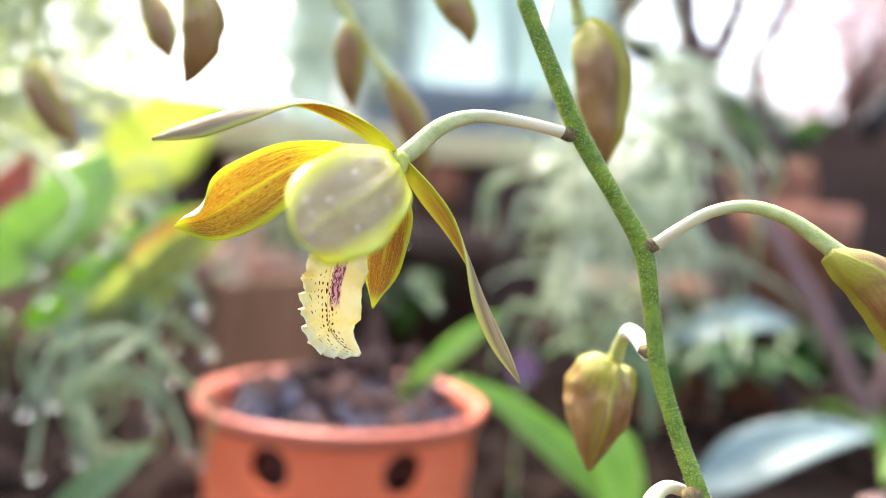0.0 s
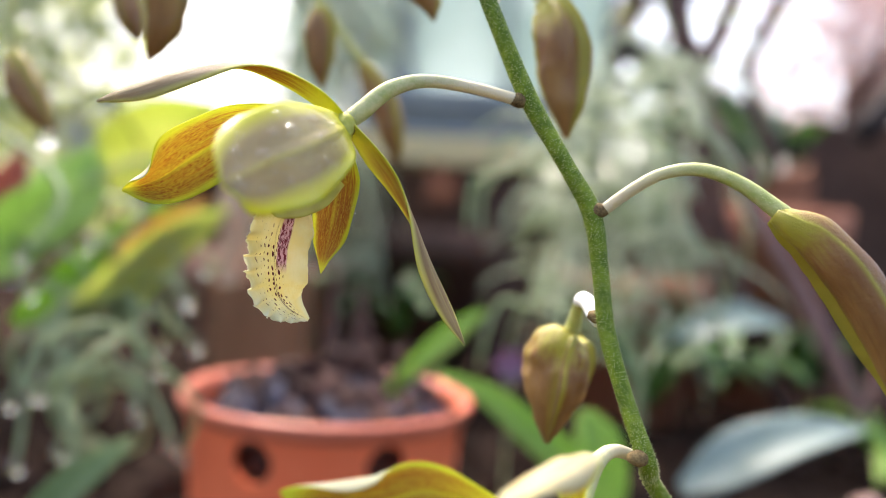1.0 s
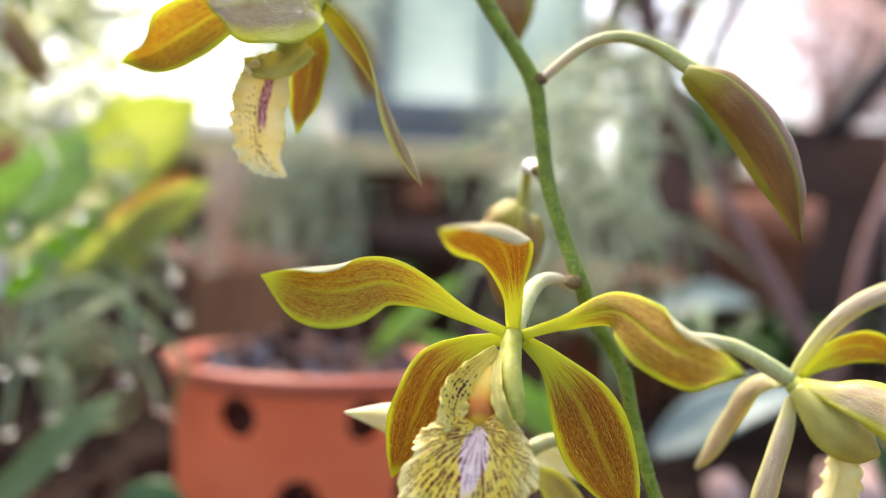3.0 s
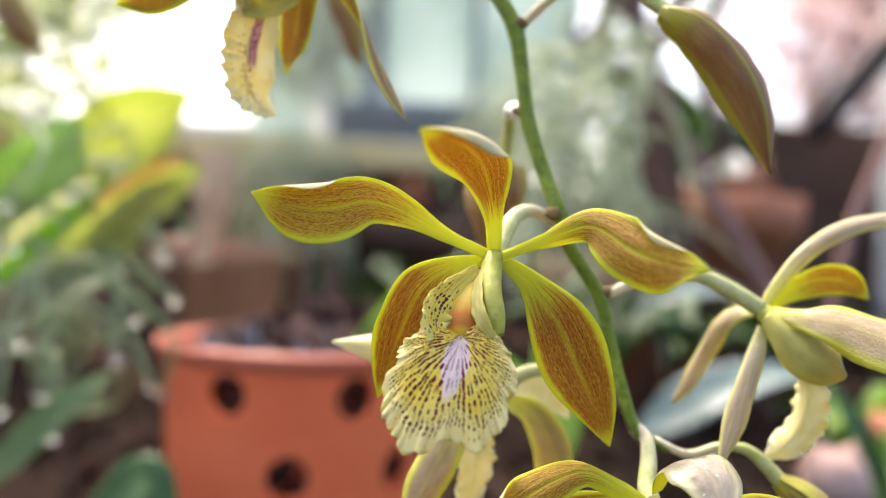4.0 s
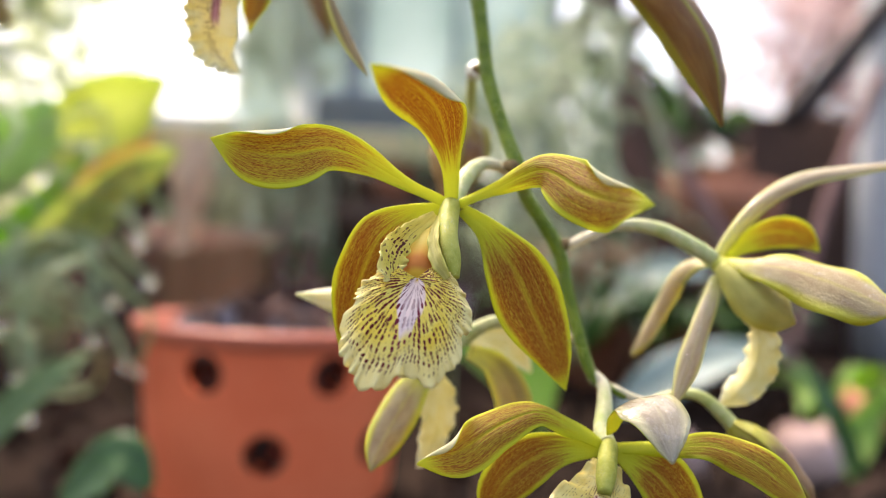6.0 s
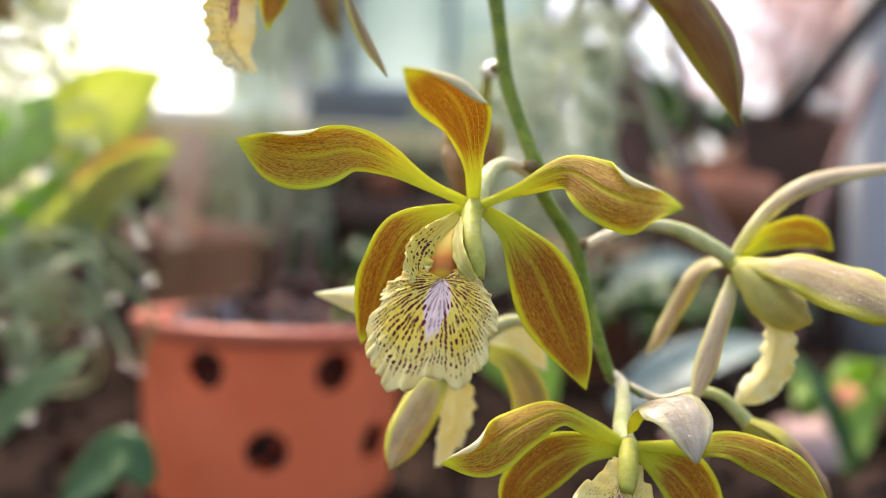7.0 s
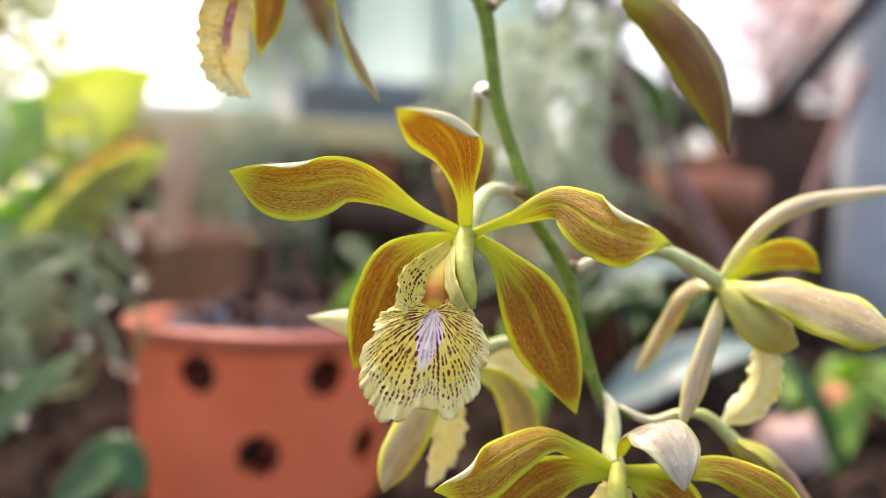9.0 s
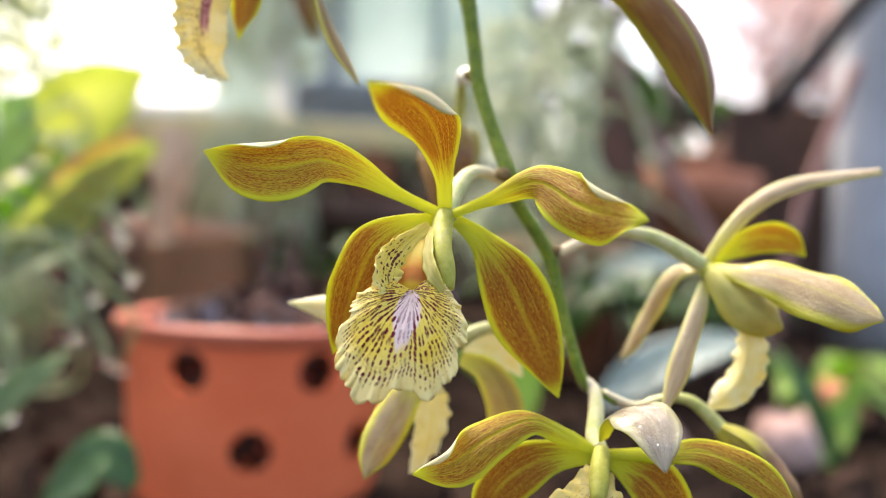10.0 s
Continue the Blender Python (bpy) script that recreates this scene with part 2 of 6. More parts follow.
def lip_fan():
    """The broad lip: rows of crimson dashes run out like rays from a pale pink throat stripe. u runs outwards, v round."""
    m, nt, b = material("lip_rayed")
    u, v = uv_pair(nt)
    wob = grain(nt, coords(nt, (5, 6, 1)), 1.0, 3)
    off = calc(nt, "MULTIPLY", calc(nt, "ABSOLUTE", calc(nt, "SUBTRACT", v, 0.442)), 4.4)
    across = calc(nt, "ADD", calc(nt, "MULTIPLY", off, u), calc(nt, "MULTIPLY_ADD", wob, 0.04, -0.02))
    pale = blend(nt, ease(nt, wob, 0.35, 0.65), (0.88, 0.67, 0.075), (0.90, 0.75, 0.16))
    pale = blend(nt, ease(nt, calc(nt, "MULTIPLY_ADD", wob, 0.3, u), 0.75, 1.15), pale, (0.94, 0.83, 0.40))
    throat = calc(nt, "SUBTRACT", 1.0, ease(nt, u, 0.02, 0.14))
    pale = blend(nt, throat, pale, (0.74, 0.46, 0.05))
    taper = calc(nt, "MULTIPLY", across, calc(nt, "MULTIPLY_ADD", ease(nt, u, 0.25, 0.65), 1.6, 1.0))
    stripe = calc(nt, "MULTIPLY", calc(nt, "SUBTRACT", 1.0, ease(nt, taper, 0.115, 0.15)),
                  calc(nt, "MULTIPLY", ease(nt, u, 0.0, 0.06), calc(nt, "SUBTRACT", 1.0, ease(nt, u, 0.52, 0.66))))
    pale = blend(nt, stripe, pale, (0.93, 0.76, 0.74))
    sway = calc(nt, "MULTIPLY_ADD", grain(nt, coords(nt, (3, 5, 1)), 1.0, 2), 2.0, -1.0)
    dots = None
    for count, cells, shift, start, stop in ((34, 15, 0.0, 0.03, 0.55), (62, 19, 0.25, 0.40, 0.80), (88, 22, 0.6, 0.70, 1.2)):
        lane = calc(nt, "ADD", calc(nt, "MULTIPLY_ADD", v, count, shift), calc(nt, "MULTIPLY", sway, count / 34))
        row = calc(nt, "FLOOR", lane)
        toss = nt.nodes.new("ShaderNodeTexWhiteNoise")
        toss.noise_dimensions = "1D"
        put(nt, toss.inputs["W"], calc(nt, "ADD", row, shift * 40))
        step = calc(nt, "ADD", calc(nt, "MULTIPLY", u, cells), calc(nt, "MULTIPLY", toss.outputs[0], 9.0))
        step = calc(nt, "ADD", step, calc(nt, "MULTIPLY_ADD", grain(nt, coords(nt, (7, 30, 1)), 1.0, 2), 1.6, -0.8))
        pair = nt.nodes.new("ShaderNodeCombineXYZ")
        put(nt, pair.inputs[0], row)
        put(nt, pair.inputs[1], calc(nt, "FLOOR", step))
        chance = nt.nodes.new("ShaderNodeTexWhiteNoise")
        chance.noise_dimensions = "2D"
        put(nt, chance.inputs["Vector"], pair.outputs[0])
        fx = calc(nt, "MULTIPLY_ADD", calc(nt, "FRACT", lane), 2.0, -1.0)
        fy = calc(nt, "MULTIPLY_ADD", calc(nt, "FRACT", step), 2.0, -1.0)
        wide = calc(nt, "MULTIPLY", fx, calc(nt, "MAXIMUM", calc(nt, "MULTIPLY", u, 5.0 * 34 / count), 1.7))
        far = calc(nt, "ADD", calc(nt, "POWER", wide, 2.0), calc(nt, "POWER", calc(nt, "MULTIPLY", fy, 1.0), 4.0))
        size = calc(nt, "MULTIPLY", ease(nt, chance.outputs[0], 0.05, 0.55), calc(nt, "MULTIPLY_ADD", ease(nt, u, 0.25, 0.95), -0.62, 1.15))
        dot = calc(nt, "SUBTRACT", 1.0, ease(nt, calc(nt, "SUBTRACT", far, size), -0.2, 0.1))
        dot = calc(nt, "MULTIPLY", dot, calc(nt, "MULTIPLY", ease(nt, u, start, start + 0.08), calc(nt, "SUBTRACT", 1.0, ease(nt, u, stop - 0.1, stop))))
        dots = dot if dots is None else calc(nt, "MAXIMUM", dots, dot)
    edge = calc(nt, "SUBTRACT", 1.0, ease(nt, calc(nt, "MULTIPLY_ADD", wob, 0.12, u), 0.9, 1.0))
    heart = calc(nt, "MULTIPLY", stripe, calc(nt, "SUBTRACT", 1.0, ease(nt, taper, 0.04, 0.10)))
    dots = calc(nt, "MULTIPLY", calc(nt, "MULTIPLY", dots, edge), calc(nt, "MULTIPLY_ADD", heart, -0.55, 1.0))
    ink = blend(nt, ease(nt, across, 0.03, 0.2), (0.19, 0.008, 0.035), (0.15, 0.012, 0.012))
    col = blend(nt, dots, pale, ink)
    put(nt, b.inputs["Base Color"], col)
    b.inputs["Roughness"].default_value, b.inputs["Specular IOR Level"].default_value = 0.5, 0.25
    ridge = grain(nt, coords(nt, (5, 60, 1)), 1.0, 4)
    relief(nt, b, ridge, 0.6, 0.0008)
    let_light_through(nt, b, col, 0.35)
    return m


def bud_skin():
    m, nt, b = material("bud_skin")
    u, v = uv_pair(nt)
    cloud = grain(nt, coords(nt, (3, 4, 1)), 1.0, 4)
    veins = grain(nt, coords(nt, (7, 34, 1)), 1.0, 5, 0.7)
    fade = ease(nt, calc(nt, "ADD", u, calc(nt, "ADD", calc(nt, "MULTIPLY_ADD", cloud, 0.9, -0.45), calc(nt, "MULTIPLY_ADD", veins, 0.5, -0.25))), -0.02, 0.5)
    tan = blend(nt, ease(nt, calc(nt, "MULTIPLY_ADD", veins, 0.35, calc(nt, "MULTIPLY", cloud, 0.65)), 0.35, 0.65), (0.35, 0.195, 0.062), (0.24, 0.11, 0.036))
    fold = calc(nt, "FRACT", calc(nt, "MULTIPLY", v, 3.0))
    hem = calc(nt, "MAXIMUM", calc(nt, "MULTIPLY", ease(nt, fold, 0.86, 0.96), 0.8), calc(nt, "MULTIPLY", calc(nt, "SUBTRACT", 1.0, ease(nt, fold, 0.02, 0.22)), 0.4))
    col = blend(nt, calc(nt, "MULTIPLY", fade, calc(nt, "SUBTRACT", 1.0, hem)), (0.42, 0.39, 0.04), tan)
    put(nt, b.inputs["Base Color"], col)
    b.inputs["Roughness"].default_value = 0.4
    fine = grain(nt, coords(nt, (90, 60, 1)), 1.0, 2)
    relief(nt, b, calc(nt, "ADD", calc(nt, "MULTIPLY", veins, 0.4), calc(nt, "MULTIPLY", fine, 0.7)), 0.45, 0.0006)
    let_light_through(nt, b, col, 0.25)
    return m


def stalk_skin(name, low, high, dots, bleach=None):
    m, nt, b = material(name)
    big = grain(nt, coords(nt, (420, 420, 420), "Object"), 1.0, 5, 0.7)
    col = blend(nt, ease(nt, big, 0.3, 0.7), low, high)
    if bleach:
        u, _ = uv_pair(nt)
        col = blend(nt, ease(nt, calc(nt, "MULTIPLY_ADD", big, 0.3, u), *bleach), col, (0.74, 0.66, 0.46))
    cell = nt.nodes.new("ShaderNodeTexVoronoi")
    put(nt, cell.inputs["Vector"], coords(nt, (1, 1, 1), "Object"))
    cell.inputs["Scale"].default_value = 3300.0
    scurf = calc(nt, "SUBTRACT", 1.0, ease(nt, cell.outputs[0], 0.1, 0.36))
    col = blend(nt, calc(nt, "MULTIPLY", scurf, dots), col, (0.60, 0.62, 0.30))
    put(nt, b.inputs["Base Color"], col)
    b.inputs["Roughness"].default_value, b.inputs["Specular IOR Level"].default_value = 0.55, 0.25
    relief(nt, b, scurf, 0.6, 0.0003)
    let_light_through(nt, b, col, 0.15)
    return m


def leaf_skin(name, dark, light, gloss=0.4, share=0.35):
    m, nt, b = material(name)
    u, v = uv_pair(nt)
    cloud = grain(nt, coords(nt, (3, 2, 1)), 1.0, 4)
    veins = grain(nt, coords(nt, (1.5, 30, 1)), 1.0, 3)
    col = blend(nt, ease(nt, calc(nt, "MULTIPLY_ADD", veins, 0.4, calc(nt, "MULTIPLY", cloud, 0.6)), 0.35, 0.65), dark, light)
    rib = calc(nt, "SUBTRACT", 1.0, ease(nt, calc(nt, "ABSOLUTE", calc(nt, "MULTIPLY_ADD", v, 2.0, -1.0)), 0.02, 0.08))
    col = blend(nt, calc(nt, "MULTIPLY", rib, 0.4), col, tuple(min(1, 1.5 * c) for c in light))
    put(nt, b.inputs["Base Color"], col)
    b.inputs["Roughness"].default_value = gloss
    relief(nt, b, veins, 0.3, 0.001)
    let_light_through(nt, b, col, share)
    return m


def rough_skin(name, dark, light, scale, rough=0.8, bump=0.5, deep=0.003, stretch=(1, 1, 1), metal=0.0, shine=None):
    m, nt, b = material(name)
    at = coords(nt, stretch, "Object")
    big = grain(nt, at, scale, 5)
    small = grain(nt, at, scale * 9, 3)
    col = blend(nt, ease(nt, calc(nt, "MULTIPLY_ADD", small, 0.4, calc(nt, "MULTIPLY", big, 0.6)), 0.32, 0.68), dark, light)
    put(nt, b.inputs["Base Color"], col)
    b.inputs["Roughness"].default_value, b.inputs["Metallic"].default_value, b.inputs["Specular IOR Level"].default_value = rough, metal, shine if shine is not None else 0.5 if rough < 0.6 else 0.15
    relief(nt, b, calc(nt, "ADD", big, calc(nt, "MULTIPLY", small, 0.5)), bump, deep)
    return m


def clear_glass(name, ior):
    m, nt, b = material(name)
    b.inputs["Transmission Weight"].default_value, b.inputs["Roughness"].default_value, b.inputs["IOR"].default_value = 1.0, 0.04, ior
    return m


def thin_water():
    """Small drops lying on tissue: clear, with a bright sheen."""
    m, nt, b = material("thin_water")
    rim = nt.nodes.new("ShaderNodeLayerWeight")
    sheen = calc(nt, "MULTIPLY_ADD", calc(nt, "POWER", rim.outputs["Facing"], 4.0), 0.4, 0.04)
    clear, gloss, mx = nt.nodes.new("ShaderNodeBsdfTransparent"), nt.nodes.new("ShaderNodeBsdfGlossy"), nt.nodes.new("ShaderNodeMixShader")
    gloss.inputs["Roughness"].default_value = 0.04
    nt.links.new(sheen, mx.inputs[0])
    nt.links.new(clear.outputs[0], mx.inputs[1])
    nt.links.new(gloss.outputs[0], mx.inputs[2])
    nt.links.new(mx.outputs[0], nt.nodes["Material Output"].inputs[0])
    return m


def anther_skin():
    m, nt, b = material("anther_orange")
    u, v = uv_pair(nt)
    fleck = grain(nt, coords(nt, (6, 6, 1)), 1.0, 4)
    col = blend(nt, ease(nt, calc(nt, "MULTIPLY_ADD", fleck, 0.2, u), 0.45, 0.75), (0.66, 0.50, 0.09), (0.66, 0.33, 0.05))
    red = calc(nt, "MULTIPLY", ease(nt, calc(nt, "MULTIPLY_ADD", fleck, 0.12, u), 0.62, 0.74), 0.55)
    col = blend(nt, red, col, (0.50, 0.10, 0.035))
    col = blend(nt, ease(nt, u, 0.76, 0.86), col, (0.78, 0.50, 0.05))
    put(nt, b.inputs["Base Color"], col)
    b.inputs["Roughness"].default_value, b.inputs["Specular IOR Level"].default_value = 0.55, 0.2
    relief(nt, b, fleck, 0.3, 0.0004)
    let_light_through(nt, b, col, 0.25)
    return m


INNER, SEPAL_FACE = petal_inner("petal_face", 0.0), petal_inner("sepal_face", 0.07, (0.49, 0.27, 0.034), (0.40, 0.175, 0.026), (0.285, 0.09, 0.018), 0.44)
OUTER = petal_outer("petal_outer", (0.46, 0.40, 0.22), (0.37, 0.29, 0.14))
PALE_BACK = petal_outer("pale_outer", (0.60, 0.50, 0.32), (0.45, 0.33, 0.19), 0.7, (0.70, 0.66, 0.24))
GREEN_BACK = petal_outer("green_outer", (0.62, 0.57, 0.16), (0.50, 0.45, 0.10), 0.1, (0.66, 0.61, 0.14), 0.15)
CREAM_BACK = petal_outer("petal_cream_back", (0.78, 0.68, 0.36), (0.64, 0.53, 0.25), 0.1, (0.80, 0.76, 0.48))
WET_BACK = petal_outer("wet_outer", (0.56, 0.48, 0.34), (0.40, 0.32, 0.21), 1.0, (0.70, 0.64, 0.36), 0.15)
TAN_BACK = petal_outer("petal_tan", (0.53, 0.42, 0.21), (0.40, 0.275, 0.125), 0.6, (0.68, 0.65, 0.06), 0.12)
# Near-white colour that paints a bright glisten on a flower stalk.
WHITE_GLINT = rough_skin("white_glint", (0.70, 0.71, 0.66), (0.85, 0.85, 0.82), 300, 0.5, 0.3, 0.0004)
GOLD_FACE = petal_outer("sepal_gold", (0.56, 0.42, 0.05), (0.42, 0.22, 0.03), 0.0, (0.62, 0.60, 0.06))
OLIVE_BACK = petal_outer("petal_olive", (0.41, 0.335, 0.125), (0.31, 0.235, 0.085), 0.4, (0.66, 0.66, 0.05), 0.07)
SEPAL_BACK = petal_outer("sepal_outer", (0.36, 0.27, 0.13), (0.25, 0.16, 0.07))
LIP_SIDE = lip_skin("lip_few_spots", True, True, reach=1.0, centre=0.8, cells=(24, 15), deep=(0.88, 0.78, 0.34), light=(0.92, 0.86, 0.54), share=0.3, stripe_tone=(0.66, 0.38, 0.52), bare=0.34, span=(0.0, 0.12, 0.42, 0.52))
LIP, LIP_DOTS, LIP_BACK = lip_skin("lip_spotted", True, True), lip_skin("lip_dotted", True, False, (20, 7), deep=(0.68, 0.58, 0.07), light=(0.78, 0.68, 0.14), share=0.35, hem=(0.84, 0.77, 0.26), heavy=2.3), lip_skin("lip_plain", False, False, deep=(0.80, 0.70, 0.26), light=(0.86, 0.80, 0.46), share=0.3)
LIP_FAN = lip_fan()
BUD = bud_skin()
STALK = stalk_skin("stalk_green", (0.085, 0.145, 0.008), (0.21, 0.29, 0.02), 0.55)
PEDICEL = stalk_skin("pedicel_pale", (0.40, 0.45, 0.16), (0.60, 0.58, 0.31), 0.3, (0.55, 1.0))
BUD_PEDICEL = stalk_skin("bud_pedicel", (0.40, 0.45, 0.12), (0.58, 0.58, 0.26), 0.3, (0.75, 0.2))
COLUMN = stalk_skin("column_green", (0.36, 0.38, 0.05), (0.53, 0.52, 0.11), 0.3)
ANTHER = anther_skin()
SCAR = rough_skin("scar_brown", (0.07, 0.045, 0.02), (0.30, 0.21, 0.09), 400, 0.8, 0.4, 0.0003)
WATER = clear_glass("water", 1.33)
WET_DROP = thin_water()
PLASTIC = rough_skin("terracotta_plastic", (0.81, 0.152, 0.055), (0.88, 0.198, 0.08), 18, 0.45, 0.15, 0.0006)
PLASTIC_RIM = rough_skin("terracotta_rim", (0.56, 0.14, 0.075), (0.68, 0.20, 0.115), 25, 0.4, 0.15, 0.0006)
LITTER = rough_skin("litter", (0.016, 0.011, 0.008), (0.065, 0.041, 0.032), 30, 0.85, 0.8, 0.003, shine=0.0)
BLOCK_WOOD = rough_skin("red_brown_wood", (0.17, 0.09, 0.045), (0.28, 0.16, 0.09), 9, 0.9, 0.5, 0.002, (1, 1, 0.25))
POST_WOOD = rough_skin("pink_brown_wood", (0.50, 0.33, 0.21), (0.66, 0.48, 0.33), 8, 0.9, 0.5, 0.002, (1, 1, 0.2))
PALE_CLAY = rough_skin("brown_clay", (0.28, 0.15, 0.105), (0.42, 0.25, 0.18), 10, 0.85, 0.4, 0.003)
BARK = rough_skin("bark", (0.018, 0.010, 0.009), (0.10, 0.052, 0.042), 45, 0.8, 0.8, 0.002)
CHARCOAL = rough_skin("charcoal", (0.012, 0.012, 0.017), (0.11, 0.105, 0.14), 60, 0.7, 0.6, 0.002)
SOIL = rough_skin("soil", (0.013, 0.009, 0.007), (0.040, 0.027, 0.021), 12, 0.9, 0.9, 0.01, shine=0.0)
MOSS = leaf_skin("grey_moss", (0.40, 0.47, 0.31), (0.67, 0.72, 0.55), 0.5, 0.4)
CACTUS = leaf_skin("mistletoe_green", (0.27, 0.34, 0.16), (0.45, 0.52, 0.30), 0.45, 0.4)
# Darker copy of mistletoe_green: shade among the stems is put into the colour.
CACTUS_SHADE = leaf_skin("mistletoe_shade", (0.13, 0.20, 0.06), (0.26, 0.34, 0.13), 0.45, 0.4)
# grey_moss again with shade put into its colour, for the column behind the pot.
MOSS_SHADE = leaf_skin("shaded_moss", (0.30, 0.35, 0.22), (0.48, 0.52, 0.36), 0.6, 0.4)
PALE_SCRUB = leaf_skin("pale_scrub", (0.30, 0.36, 0.20), (0.52, 0.57, 0.36), 0.5, 0.45)
YELLOW_LEAF = leaf_skin("yellow_green_leaf", (0.48, 0.55, 0.15), (0.66, 0.70, 0.28), 0.35, 0.7)
GREEN_LEAF = leaf_skin("green_leaf", (0.028, 0.08, 0.014), (0.08, 0.17, 0.032), 0.3, 0.35)
PINK_LEAF = leaf_skin("pinkish_leaf", (0.42, 0.29, 0.29), (0.60, 0.45, 0.44), 0.5, 0.45)
PURPLE = leaf_skin("purple_petal", (0.28, 0.15, 0.26), (0.42, 0.26, 0.40), 0.5, 0.4)
RED_LEAF = leaf_skin("red_leaf", (0.40, 0.10, 0.06), (0.58, 0.20, 0.12), 0.4, 0.4)
STRAP_LEAF = leaf_skin("strap_leaf", (0.24, 0.43, 0.055), (0.42, 0.59, 0.13), 0.35, 0.6)
LIGHT_LEAF = leaf_skin("light_leaf", (0.32, 0.47, 0.14), (0.48, 0.61, 0.25), 0.4, 0.6)
ORANGE_LEAF = leaf_skin("orange_leaf", (0.52, 0.27, 0.07), (0.68, 0.42, 0.13), 0.45, 0.45)
BLUE_LEAF = leaf_skin("waxy_grey_leaf", (0.15, 0.21, 0.18), (0.26, 0.335, 0.295), 0.35, 0.2)
TWIG = rough_skin("twig_brown", (0.06, 0.035, 0.03), (0.16, 0.095, 0.08), 60, 0.75, 0.6, 0.001)
TWIG_RED = rough_skin("twig_mauve", (0.20, 0.11, 0.10), (0.32, 0.19, 0.17), 60, 0.7, 0.5, 0.001)
GREY_PAINT = rough_skin("grey_paint", (0.32, 0.33, 0.345), (0.46, 0.47, 0.485), 9, 0.6, 0.3, 0.001)
TIMBER = rough_skin("weathered_timber", (0.60, 0.48, 0.24), (0.74, 0.62, 0.36), 8, 0.9, 0.5, 0.002, (0.15, 1, 1))
DARK_TIMBER = rough_skin("dark_timber", (0.02, 0.017, 0.017), (0.06, 0.048, 0.045), 9, 0.7, 0.5, 0.002, (0.2, 1, 1))
CLAY = rough_skin("clay", (0.30, 0.11, 0.06), (0.45, 0.20, 0.12), 14, 0.8, 0.3, 0.002)
BROWN_WALL = rough_skin("brown_render", (0.055, 0.033, 0.026), (0.11, 0.066, 0.05), 5, 0.9, 0.6, 0.004)
STEEL = rough_skin("painted_steel", (0.10, 0.12, 0.15), (0.18, 0.21, 0.25), 10, 0.4, 0.2, 0.001)
WHITE_PAINT = rough_skin("white_paint", (0.66, 0.68, 0.70), (0.80, 0.81, 0.82), 8, 0.45, 0.2, 0.001)
STONE = rough_skin("pink_stone", (0.30, 0.19, 0.16), (0.52, 0.36, 0.31), 14, 0.85, 0.6, 0.004)


def frosted():
    m, nt, b = material("frosted_sheet")
    cloud = grain(nt, coords(nt, (1, 1, 1), "Object"), 5.0, 4)
    col = blend(nt, ease(nt, cloud, 0.3, 0.7), (0.40, 0.49, 0.47), (0.60, 0.67, 0.66))
    put(nt, b.inputs["Base Color"], col)
    b.inputs["Roughness"].default_value = 0.3
    let_light_through(nt, b, col, 0.75)
    return m


FROSTED = frosted()


# ---- shape helpers ----
def catmull(points, n):
    """n places along a smooth line through the points."""
    p = np.array(points, float)
    p = np.vstack([2 * p[0] - p[1], p, 2 * p[-1] - p[-2]])
    out = []
    for s in np.linspace(0, len(p) - 3 - 1e-9, n):
        k, f = int(s), s - int(s)
        a, b, c, d = p[k:k + 4]
        out.append(0.5 * (2 * b + (c - a) * f + (2 * a - 5 * b + 4 * c - d) * f * f + (3 * b - a - 3 * c + d) * f ** 3))
    return np.array(out)


def unit(v):
    return v / np.maximum(np.linalg.norm(v, axis=-1, keepdims=True), 1e-9)


def thing(name, at, label, category, group="", kind=""):
    e = new(name)
    e.empty_display_size = 0.01
    e.location = Vector(at) * CM
    return tagged(e, label, category, group, kind)


def root_of(ob):
    while ob.parent:
        ob = ob.parent
    return ob


def link(name, verts, faces, mats, parent=None, label="", uvs=None, slots=None, smooth=True, at=None):
    """One mesh object; verts in plan centimetres. Under a parent, or of its own with its origin at `at`."""
    base = np.array(root_of(parent).location) / CM if parent else np.array(at if at is not None else (0, 0, 0), float)
    me = bpy.data.meshes.new(name)
    me.from_pydata(((np.asarray(verts, float) - base) * CM).tolist(), [], [list(map(int, f)) for f in faces])
    for m in mats:
        me.materials.append(m)
    if slots is not None:
        me.polygons.foreach_set("material_index", np.asarray(slots, np.int32))
    if uvs is not None:
        layer = me.uv_layers.new(name="UVMap")
        loops = np.zeros(len(me.loops), np.int32)
        me.loops.foreach_get("vertex_index", loops)
        layer.data.foreach_set("uv", np.asarray(uvs, np.float32)[loops].ravel())
    me.polygons.foreach_set("use_smooth", np.full(len(me.polygons), smooth))
    me.update()
    ob = new(name, me)
    if parent:
        ob.parent = parent
    else:
        ob.location = Vector(base) * CM
    if label:
        tagged(ob, label)
    return ob


